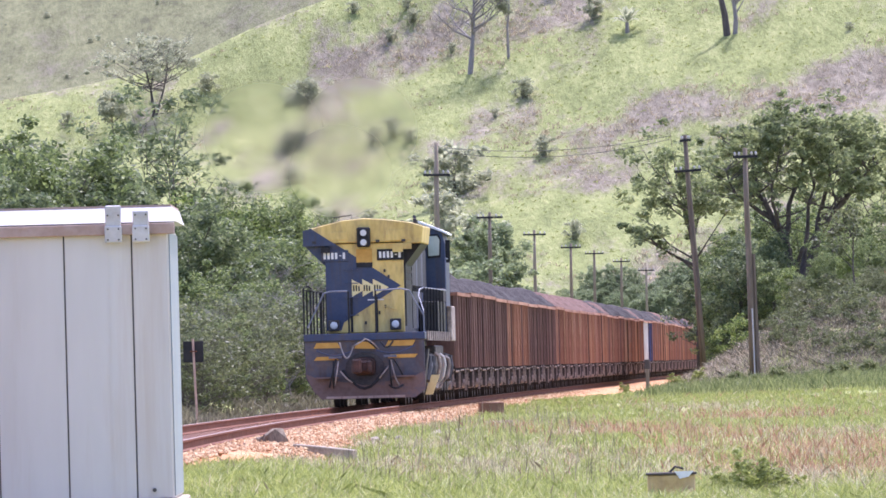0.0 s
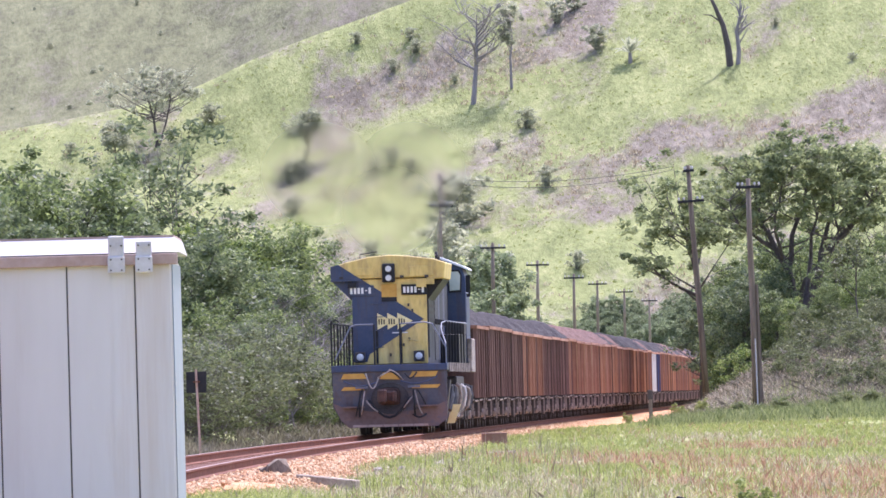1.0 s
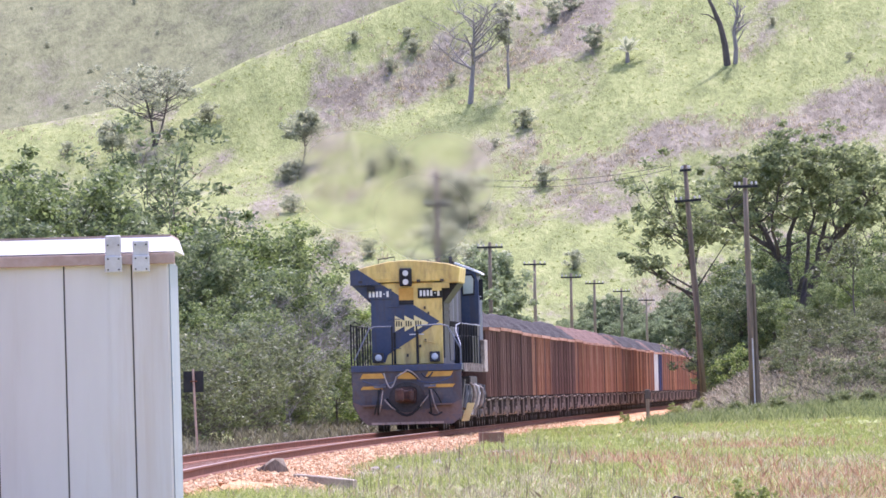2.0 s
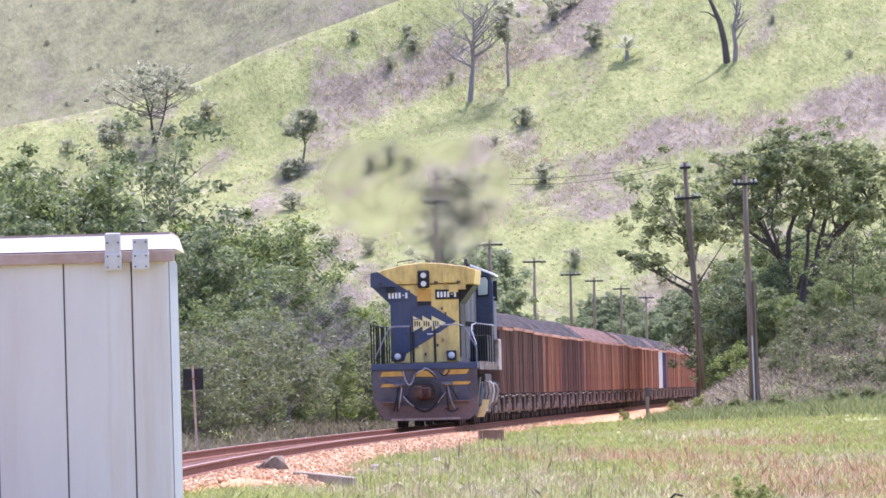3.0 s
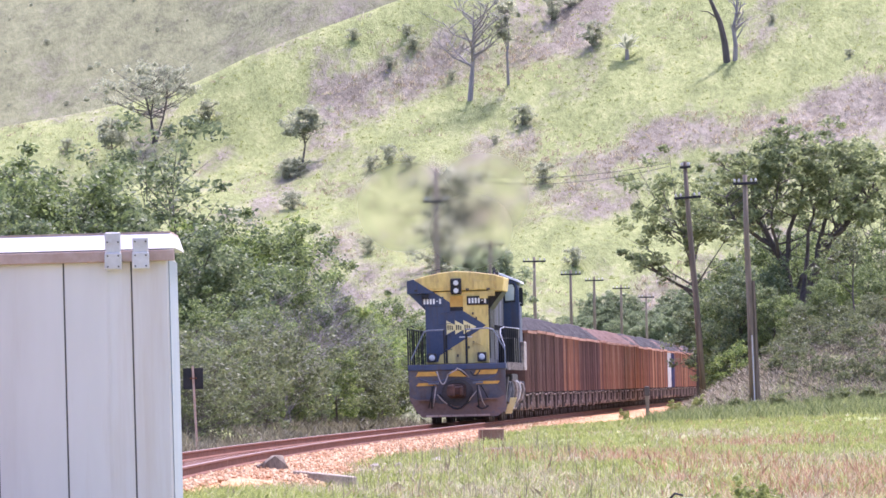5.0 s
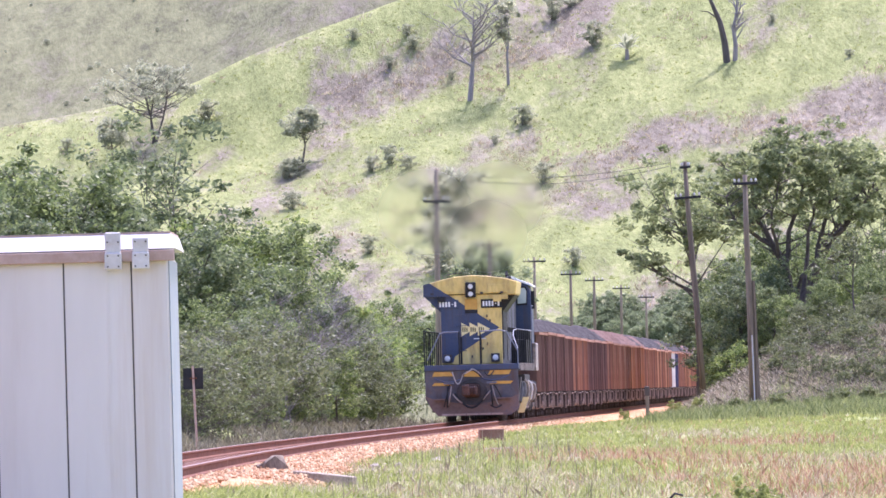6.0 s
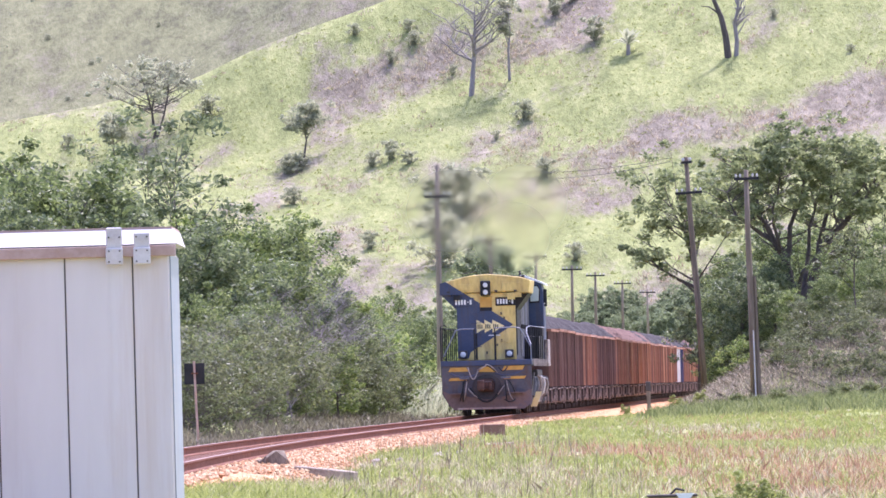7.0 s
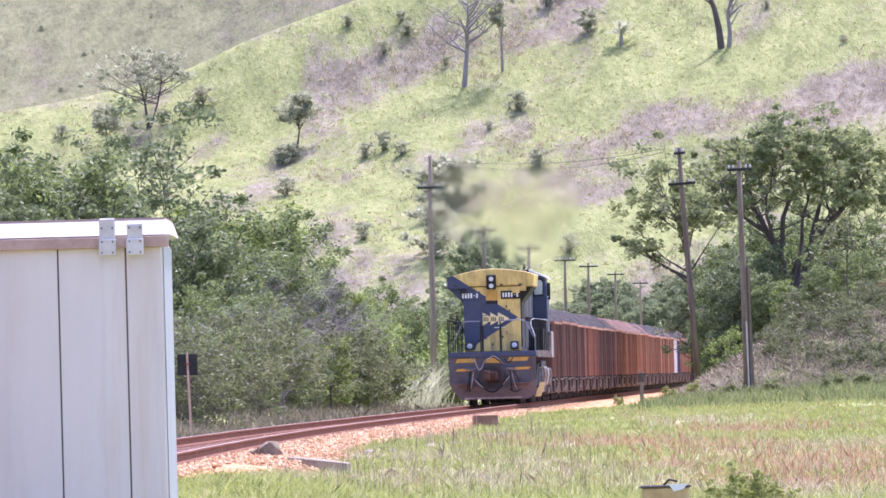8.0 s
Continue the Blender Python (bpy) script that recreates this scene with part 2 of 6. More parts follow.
def boxpart(name, dims, material, parent=None, label="", bevel=0.0):
    bm = bmesh.new()
    box(bm, *dims)
    return part(name, bm, material, parent, label, bevel)


def soup(name, verts, faces, materials, index=None):
    me = bpy.data.meshes.new(name)
    me.from_pydata([tuple(v) for v in verts], [], faces)
    for m in materials:
        me.materials.append(m)
    if index is not None:
        me.polygons.foreach_set("material_index", index)
    me.update()
    return me


def sm(a, b, x):
    x = np.clip((np.asarray(x, float) - a) / (b - a), 0, 1)
    return x * x * (3 - 2 * x)


# ---------- the lie of the land ----------
def track_x(y):
    y = np.asarray(y, float)
    bend = np.where(y < 300, 0, np.where(y < 388, 0.0023 * (y - 300) ** 2 / 176, 0.0023 * (y - 344)))
    near = np.clip(249 - y, 0, 150)
    return -2.05 + 0.0402 * (y - 249) + bend + 0.00014 * near * near + 0.042 * np.maximum(99 - y, 0)


def track_z(y):
    return 0.0 * np.asarray(y, float)


def waves(x, y, s, seed=0.0):
    return (np.sin(x / s + seed) * np.cos(y / s * 0.8 + 1.7 * seed) + 0.5 * np.sin(x / s * 2.3 + y / s * 1.1 + seed) + 0.3 * np.cos(x / s * 4.1 - y / s * 3.7 + 2 * seed)) / 1.8


def ground_z(x, y):
    x, y = np.asarray(x, float), np.asarray(y, float)
    d = x - track_x(y)
    z = -0.42 + 0.06 * waves(x, y, 3.0) + 0.12 * waves(x, y, 17.0, 2.0)
    z = z + np.minimum(track_z(y), 0)
    # verge level with the ballast, and a low berm on this side of it
    z = z + 0.12 * sm(215, 255, y) * (1 - sm(440, 520, y)) * sm(1.6, 2.4, d)
    z = z + 0.28 * np.exp(-((y - 118) / 18) ** 2) * (1 - sm(-2.2, 0.0, x)) * sm(1.3, 1.8, d)
    # cutting beside the track
    z = z + np.clip((d - 4.4) * 0.5, 0, 3.3) * sm(385, 440, y) * (1 - sm(640, 760, y))
    z = z + np.clip((d - 4.4) * 0.06, 0, 0.6) * sm(300, 400, y) * (1 - sm(400, 500, y))
    z = z + np.clip((-d - 5.0) * 0.2, 0, 1.5) * sm(250, 300, y) * (1 - sm(640, 760, y))
    # hillside and the higher ridge behind it
    crest = 30.6 + 0.15 * np.maximum(x + 48.7, -120) + 0.2 * np.log1p(np.exp(np.clip((x + 24) / 4, -30, 30))) * 4
    crest = np.minimum(crest, 75)
    up = np.clip((y - 1000) / 130, 0, 1)
    hill = crest * (0.85 * up + 0.15 * up * up) + waves(x, y, 9.0, 1.0) * 1.0 * sm(1000, 1040, y) * (1 - sm(1090, 1125, y))
    brow = (2.4 + 2.4 * sm(-34, -18, x)) * (1 - sm(3, 16, x))
    over = hill + brow * sm(1106, 1130, y) - 10 * sm(1130, 1200, y)
    far = np.clip((y - 1210) * 0.3, 0, 130) + waves(x, y, 40.0, 3.0) * 3 * sm(1210, 1260, y)
    return z + over + far


def sheet():
    ys = np.concatenate([[-2500, -800, -200, -50, 0, 30], np.arange(50, 300, 2.0), np.arange(300, 480, 2.5), np.arange(480, 1000, 12), np.arange(1000, 1220, 2.0),
                         np.arange(1220, 1700, 12), [1800, 2200, 3000, 4500]])
    core = np.linspace(-1, 1, 141)
    us = np.concatenate([[-60, -20, -8, -4, -2, -1.4], core, [1.4, 2, 4, 8, 20, 60]])
    half = np.clip(8 + 0.052 * np.abs(ys), 20, None)
    X = us[None, :] * half[:, None]
    Y = np.repeat(ys[:, None], len(us), 1)
    V = np.stack([X, Y, ground_z(X, Y)], -1).reshape(-1, 3)
    n, k = len(ys), len(us)
    faces, index = [], []
    for i in range(n - 1):
        for j in range(k - 1):
            faces.append((i * k + j, i * k + j + 1, (i + 1) * k + j + 1, (i + 1) * k + j))
            index.append(2 if ys[i] >= 1150 else 1 if ys[i] >= 990 else 0)
    me = soup("ground", V, faces, [field_mat(), hill_mat(), ridge_mat()], index)
    for p in me.polygons:
        p.use_smooth = True
    tagged(new("ground", me), "rolling green pasture with dry brown patches and hillside", "ground", kind="structure")


def ramp_node(N, stops):
    r = N.new("ShaderNodeValToRGB")
    el = r.color_ramp.elements
    el[0].position, el[1].position = stops[0][0], stops[-1][0]
    el[0].color, el[1].color = (*stops[0][1], 1), (*stops[-1][1], 1)
    for p, c in stops[1:-1]:
        x = el.new(p)
        x.color = (*c, 1)
    return r


def land(name, big, small, patches, stops_a, stops_b, lo, hi, bump, spread=1.0, along=1.0):
    """Grassland: green and dry sorts of grass in patches; patches = ellipses of dry growth (x, y, half-width, half-depth)."""
    m = bpy.data.materials.new(name)
    m.use_nodes = True
    N, L = m.node_tree.nodes, m.node_tree.links
    b = N["Principled BSDF"]
    b.inputs["Roughness"].default_value = 0.9
    b.inputs["Specular IOR Level"].default_value = 0.15
    tc = N.new("ShaderNodeTexCoord")
    mp = N.new("ShaderNodeMapping")
    mp.inputs["Scale"].default_value = (1, along, along)
    L.new(tc.outputs["Object"], mp.inputs[0])

    def noise_at(scale, detail=6, rough=0.6):
        n = N.new("ShaderNodeTexNoise")
        n.inputs["Scale"].default_value, n.inputs["Detail"].default_value, n.inputs["Roughness"].default_value = scale, detail, rough
        L.new(mp.outputs[0], n.inputs["Vector"])
        return n.outputs[0]

    def op(kind, p, q, r=None):
        n = N.new("ShaderNodeMath")
        n.operation = kind
        for i, v in enumerate((p, q, r)):
            if v is None:
                continue
            if isinstance(v, (int, float)):
                n.inputs[i].default_value = v
            else:
                L.new(v, n.inputs[i])
        return n.outputs[0]

    f = op("MULTIPLY_ADD", noise_at(big, 8, 0.7), spread, 0.5 - 0.5 * spread)
    sx = N.new("ShaderNodeSeparateXYZ")
    L.new(tc.outputs["Object"], sx.inputs[0])
    for cx, cy, w, h, amount in patches:
        dx, dy = op("DIVIDE", op("SUBTRACT", sx.outputs[0], cx), w), op("DIVIDE", op("SUBTRACT", sx.outputs[1], cy), h)
        d = op("ADD", op("MULTIPLY", dx, dx), op("MULTIPLY", dy, dy))
        f = op("MULTIPLY_ADD", op("POWER", 2.718, op("MULTIPLY", d, -1.0)), amount, f)
    mask = N.new("ShaderNodeMapRange")
    mask.interpolation_type = "SMOOTHSTEP"
    mask.inputs[1].default_value, mask.inputs[2].default_value = lo, hi
    tuft = noise_at(small, 5, 0.7)
    L.new(op("MULTIPLY_ADD", tuft, 0.45, op("SUBTRACT", f, 0.225)), mask.inputs[0])
    ra, rb = ramp_node(N, stops_a), ramp_node(N, stops_b)
    mid = noise_at(small * 0.22, 5)
    ga = op("MULTIPLY_ADD", tuft, 0.5, op("MULTIPLY", mid, 0.5))
    L.new(ga, ra.inputs[0]), L.new(ga, rb.inputs[0])
    mx = N.new("ShaderNodeMix")
    mx.data_type = "RGBA"
    L.new(mask.outputs[0], mx.inputs["Factor"]), L.new(ra.outputs[0], mx.inputs["A"]), L.new(rb.outputs[0], mx.inputs["B"])
    L.new(mx.outputs["Result"], b.inputs["Base Color"])
    bp = N.new("ShaderNodeBump")
    bp.inputs["Strength"].default_value, bp.inputs["Distance"].default_value = 0.8, bump
    L.new(tuft, bp.inputs["Height"])
    L.new(bp.outputs[0], b.inputs["Normal"])
    return m


def field_mat():
    return land("meadow", 0.12, 2.5, [], [(0.3, (0.13, 0.15, 0.05)), (0.5, (0.21, 0.235, 0.08)), (0.7, (0.3, 0.32, 0.13))],
                [(0.3, (0.2, 0.14, 0.1)), (0.5, (0.33, 0.25, 0.18)), (0.7, (0.44, 0.36, 0.27))], 0.52, 0.68, 0.1)


DRY = [(-12, 1114, 5, 5, 0.2), (-5.5, 1114, 5, 6, 0.22), (1, 1113, 5, 6, 0.22), (8, 1109, 5, 6, 0.22), (13, 1110, 4, 4, 0.18), (7.4, 1085, 4, 4, 0.18), (11, 1079, 4, 5, 0.2), (17, 1076, 5, 5, 0.2),
       (24.5, 1075, 5, 4, 0.2), (32, 1073, 6, 4, 0.2), (39.5, 1070, 6, 5, 0.2), (47, 1074, 5, 6, 0.18), (13, 1066, 4, 4, 0.14), (18, 1059, 4, 3, 0.14), (24, 1030, 8, 7, 0.2), (-4, 1082, 4, 3, 0.1),
       (23, 1092, 6, 5, -0.2), (32, 1087, 7, 4, -0.16), (14, 1090, 4, 3, -0.12), (10, 1048, 7, 7, -0.2), (20, 1049, 8, 5, -0.2), (41, 1087, 7, 5, -0.14), (5, 1095, 6, 4, -0.12), (-21, 1116, 9, 7, -0.12),
       (-11, 1100, 5, 4, -0.1), (-8, 1062, 6, 7, 0.09), (-12, 1085, 6, 5, 0.06)]


def hill_mat():
    return land("hill_pasture", 0.09, 1.7, DRY, [(0.36, (0.125, 0.145, 0.05)), (0.5, (0.2, 0.226, 0.078)), (0.63, (0.28, 0.297, 0.12))],
                [(0.36, (0.09, 0.077, 0.053)), (0.5, (0.178, 0.154, 0.112)), (0.63, (0.265, 0.235, 0.175))], 0.46, 0.74, 0.6, 1.7, 0.45)


def ridge_mat():
    # darker olive tones put a cloud's shadow into the ridge's grass colour
    return land("cloud_shaded_ridge_grass", 0.045, 1.5, [], [(0.36, (0.066, 0.07, 0.034)), (0.5, (0.124, 0.13, 0.06)), (0.64, (0.176, 0.178, 0.088))],
                [(0.36, (0.07, 0.06, 0.044)), (0.5, (0.122, 0.107, 0.078)), (0.64, (0.165, 0.147, 0.108))], 0.46, 0.68, 0.6, 1.3, 0.35)


sheet()


# ---------- railway track ----------
def track():
    ys = np.arange(60, 760, 4.0)
    base = tagged(new("railway_track"), "single rusty railway track on orange ballast", "railway track")
    # ballast bed
    prof = [(-3.6, -0.75), (-2.3, -0.24), (-1.3, -0.19), (0, -0.2), (1.3, -0.19), (2.2, -0.24), (3.9, -0.85)]
    V, faces = [], []
    for y in ys:
        for d, z in prof:
            wob = 0.05 * math.sin(y * 0.9 + d * 3) + 0.04 * math.sin(y * 2.3 + d)
            V.append((float(track_x(y)) + d * (1 + 0.45 * float(sm(325, 365, y)) * (d > 2)) + wob * (abs(d) > 2), y, float(track_z(y)) + z + wob * 0.4 - 0.3 * (d > 1.5) * (1 - float(sm(128, 155, y)))))
    k = len(prof)
    for i in range(len(ys) - 1):
        for j in range(k - 1):
            faces.append((i * k + j, i * k + j + 1, (i + 1) * k + j + 1, (i + 1) * k + j))
    ob = new("ballast_bed", soup("ballast_bed", V, faces, [M["ballast"]]))
    ob.parent = base
    # rails: foot, web and head
    rp = [(-0.07, -0.17), (0.07, -0.17), (0.07, -0.155), (0.012, -0.135), (0.012, -0.05), (0.036, -0.035), (0.036, -0.004), (0.026, 0.0), (-0.026, 0.0), (-0.036, -0.004), (-0.036, -0.035),
          (-0.012, -0.05), (-0.012, -0.135), (-0.07, -0.155)]
    for side in (-0.84, 0.84):
        V, faces, index = [], [], []
        n = len(rp)
        for y in ys:
            for d, z in rp:
                V.append((float(track_x(y)) + side + d, y, float(track_z(y)) + z))
        for i in range(len(ys) - 1):
            for j in range(n):
                q = (j + 1) % n
                faces.append((i * n + j, i * n + q, (i + 1) * n + q, (i + 1) * n + j))
                index.append(1 if j in (6, 7, 8) else 0)
        r = new("rail", soup("rail", V, faces, [M["rust"], M["railtop"]], index))
        r.parent = base
    # sleepers
    bm = bmesh.new()
    box(bm, -1.35, 1.35, -0.11, 0.11, -0.34, -0.172)
    s = part("sleeper", bm, M["sleeper"], base)
    for i in range(1, 290):
        y = 130 + i * 0.62
        o = s.copy()
        scene.collection.objects.link(o)
        o.matrix_basis = pose(float(track_x(y)), y, float(track_z(y)), 0, 0, -1.6)
    s.matrix_basis = pose(float(track_x(130)), 130, float(track_z(130)), 0, 0, -2.3)
    return base


def stones(base):
    """Loose ballast stones on the bed's shoulder and its foot."""
    rng = np.random.default_rng(5)
    V, faces = [], []
    n = 46000
    ys = 118 + 282 * rng.random(n) ** 1.5
    ds = np.where(rng.random(n) < 0.85, 0.9 + 3.1 * rng.random(n), -3.4 + 2.6 * rng.random(n))
    for y, d in zip(ys, ds):
        z0 = np.interp(d, [-3.6, -2.3, -1.3, 0, 1.3, 2.3, 3.9], [-0.75, -0.24, -0.19, -0.2, -0.19, -0.24, -0.8])
        z0 -= 0.3 * (d > 1.5) * (1 - float(sm(128, 155, y)))
        r = 0.018 + 0.03 * rng.random() ** 2
        c = np.array([float(track_x(y)) + d, y, float(track_z(y)) + z0 + r * 0.3])
        p = np.array([(1, 0, 0), (0, 1, 0), (-1, 0, 0), (0, -1, 0), (0, 0, 0.8), (0, 0, -0.8)]) * r * (0.6 + 0.8 * rng.random((6, 1)))
        a = rng.random() * 6.3
        p = p @ np.array([[math.cos(a), math.sin(a), 0.3], [-math.sin(a), math.cos(a), 0.2], [-0.2, 0.25, 1]])
        o = len(V)
        V.extend(c + p)
        for i in range(4):
            faces.append((o + i, o + (i + 1) % 4, o + 4))
            faces.append((o + (i + 1) % 4, o + i, o + 5))
    ob = new("loose_ballast", soup("loose_ballast", V, faces, [M["stone"]]))
    ob.parent = base
    tagged(ob, kind="stuff")


stones(track())


# ---------- ore wagons ----------
def wheelset(parent, y, r, z, name="wheelset"):
    bm = bmesh.new()
    for s in (-1, 1):
        tube(bm, [(s * 0.76, 0, 0), (s * 0.79, 0, 0), (s * 0.79, 0, 0), (s * 0.9, 0, 0)], [r + 0.025, r + 0.025, r, r], 14)
        for k in range(3):
            a = k * 2.094
            tube(bm, [(s * 0.9, math.cos(a) * r * 0.5, math.sin(a) * r * 0.5), (s * 0.93, math.cos(a) * r * 0.5, math.sin(a) * r * 0.5)], 0.05)
    tube(bm, [(-1.0, 0, 0), (1.0, 0, 0)], 0.08, 8)
    w = part(name, bm, M["steel_dark"], parent)
    w.matrix_basis = pose(0, y, z)
    return w


WAG_LEN, WAG_PITCH = 9.3, 10.0
RIB_MIX = [M["wag_dark"], M["wag_plum"], M["wag_orange"], M["wag_dark"], M["wag_pale"]]


def wagon(paint, ore, label, seed, ribs=None):
    rng = random.Random(seed)
    w = tagged(new("ore_wagon"), label, "rail wagon", "wagons of the ore train")
    bm = bmesh.new()
    h0, h1, hw = 0.95, 2.86, 1.45
    for x0, x1, y0, y1 in ((-hw, -hw + 0.06, 0, WAG_LEN), (hw - 0.06, hw, 0, WAG_LEN), (-hw + 0.06, hw - 0.06, 0, 0.06), (-hw + 0.06, hw - 0.06, WAG_LEN - 0.06, WAG_LEN)):
        box(bm, x0, x1, y0, y1, h0, h1)
    box(bm, -hw + 0.06, hw - 0.06, 0.06, WAG_LEN - 0.06, h0, h0 + 0.08)
    part("body", bm, paint, w)
    for i in range(6):
        y = 0.1 + i * (WAG_LEN - 0.36) / 5
        for s in (-1, 1):
            b = boxpart("rib", (min(s * hw, s * (hw + 0.11)), max(s * hw, s * (hw + 0.11)), y, y + 0.16, h0 - 0.05, h1), ribs or (rng.choice(RIB_MIX) if rng.random() < 0.3 else paint), w)
    for x in (-0.9, -0.3, 0.3, 0.9):
        boxpart("end_rib", (x - 0.05, x + 0.05, -0.1, 0, h0 - 0.05, h1), paint, w)
    bm = bmesh.new()
    for s in (-1, 1):
        box(bm, min(s * (hw - 0.08), s * (hw + 0.12)), max(s * (hw - 0.08), s * (hw + 0.12)), -0.1, WAG_LEN + 0.1, h1, h1 + 0.09)
    for y in (-0.1, WAG_LEN - 0.1):
        box(bm, -hw + 0.08, hw - 0.08, y, y + 0.2, h1, h1 + 0.09)
    part("top_rim", bm, M["wag_red"], w, "rust-streaked top rim")
    # heaped ore
    nx, ny = 14, 44
    V, faces = [], []
    for i in range(ny + 1):
        for j in range(nx + 1):
            u, v = j / nx * 2 - 1, i / ny * 2 - 1
            hump = (1 - abs(u) ** 2.2) * (1 - abs(v) ** 6) * (0.62 + 0.16 * math.cos(v * 7 + seed))
            V.append((u * (hw - 0.07), WAG_LEN / 2 + v * (WAG_LEN / 2 - 0.07), h1 - 0.06 + hump + rng.uniform(-0.08, 0.13)))
    for i in range(ny):
        for j in range(nx):
            o = i * (nx + 1) + j
            faces.append((o, o + 1, o + nx + 2, o + nx + 1))
    heap = soup("ore_load", V, faces, [ore])
    for p in heap.polygons:
        p.use_smooth = True
    ob = new("ore_load", heap)
    ob.parent = w
    tagged(ob, "heaped crushed ore")
    # frame, couplers and bogies
    bm = bmesh.new()
    box(bm, -0.25, 0.25, -0.35, WAG_LEN + 0.35, 0.72, 0.95)
    part("centre_sill", bm, M["bogie"], w)
    for y in (0.0, WAG_LEN - 0.18):
        boxpart("headstock", (-1.4, 1.4, y, y + 0.18, 0.72, 0.93), M["bogie"], w)
    for i in range(3):
        boxpart("crossbar", (-1.42, 1.42, 1.2 + i * 3.4, 1.3 + i * 3.4, 0.8, 0.95), M["bogie"], w)
    bm = bmesh.new()
    prism(bm, [(-1.15, 0.93), (-0.75, 0.34), (0.75, 0.34), (1.15, 0.93)], 3.1, 6.2)
    part("hopper", bm, M["bogie"], w)
    for yc in (1.75, WAG_LEN - 1.75):
        bm = bmesh.new()
        for s in (-1, 1):
            x = s * 1.0
            prism(bm, [(x - 0.07, 0.36), (x + 0.07, 0.36), (x + 0.07, 0.72), (x - 0.07, 0.72)], yc - 0.3, yc + 0.3)
            quad_mesh(bm, [(x - 0.07, yc - 1.15, 0.38), (x + 0.07, yc - 1.15, 0.38), (x + 0.07, yc - 0.3, 0.3), (x - 0.07, yc - 0.3, 0.3),
                           (x - 0.07, yc - 1.15, 0.56), (x + 0.07, yc - 1.15, 0.56), (x + 0.07, yc - 0.3, 0.7), (x - 0.07, yc - 0.3, 0.7)])
            quad_mesh(bm, [(x - 0.07, yc + 0.3, 0.3), (x + 0.07, yc + 0.3, 0.3), (x + 0.07, yc + 1.15, 0.38), (x - 0.07, yc + 1.15, 0.38),
                           (x - 0.07, yc + 0.3, 0.7), (x + 0.07, yc + 0.3, 0.7), (x + 0.07, yc + 1.15, 0.56), (x - 0.07, yc + 1.15, 0.56)])
            for dy in (-0.2, 0, 0.2):
                tube(bm, [(x + s * 0.1, yc + dy, 0.34), (x + s * 0.1, yc + dy, 0.62)], 0.07, 7)
            for dy in (-0.9, 0.9):
                box(bm, min(x, x + s * 0.2), max(x, x + s * 0.2), yc + dy - 0.12, yc + dy + 0.12, 0.33, 0.57)
        box(bm, -0.95, 0.95, yc - 0.2, yc + 0.2, 0.4, 0.68)
        part("bogie", bm, M["bogie"], w)
        for dy in (-0.9, 0.9):
            wheelset(w, yc + dy, 0.42, 0.42)
    # brake gear, hopper-door levers and the pipe under the sill
    # every other lever, spring and axle box is pale to paint in highlights
    for k, y in enumerate((0.25, 3.3, 4.7, 6.3, 9.0)):
        boxpart("door_lever", (1.36 - 0.03 * (k % 2), 1.41, y, y + 0.07, rng.uniform(0.25, 0.5), rng.uniform(0.75, 0.9)), M["pale_iron"] if k % 2 == 0 else M["bogie"], w)
    for yc in (1.75, WAG_LEN - 1.75):
        for dy in (-0.2, 0.0, 0.2):
            bm = bmesh.new()
            tube(bm, [(1.22, yc + dy, 0.32), (1.22, yc + dy, 0.64)], 0.075, 7)
            part("spring", bm, M["bogie"] if dy else M["pale_iron"], w)
        for dy in (-0.9, 0.9):
            bm = bmesh.new()
            tube(bm, [(1.16, yc + dy, 0.44), (1.3, yc + dy, 0.44)], [0.15, 0.12], 9)
            part("axle_box", bm, M["bogie"] if dy > 0 else M["pale_iron"], w)
    bm = bmesh.new()
    tube(bm, [(1.36, 0.1, 0.86), (1.38, 3.0, 0.8), (1.36, 6.4, 0.83), (1.38, WAG_LEN - 0.1, 0.86)], 0.03, 5)
    part("brake_pipe", bm, M["pale_iron"], w)
    return w


# ---------- locomotive ----------
NUM_BARS = 6


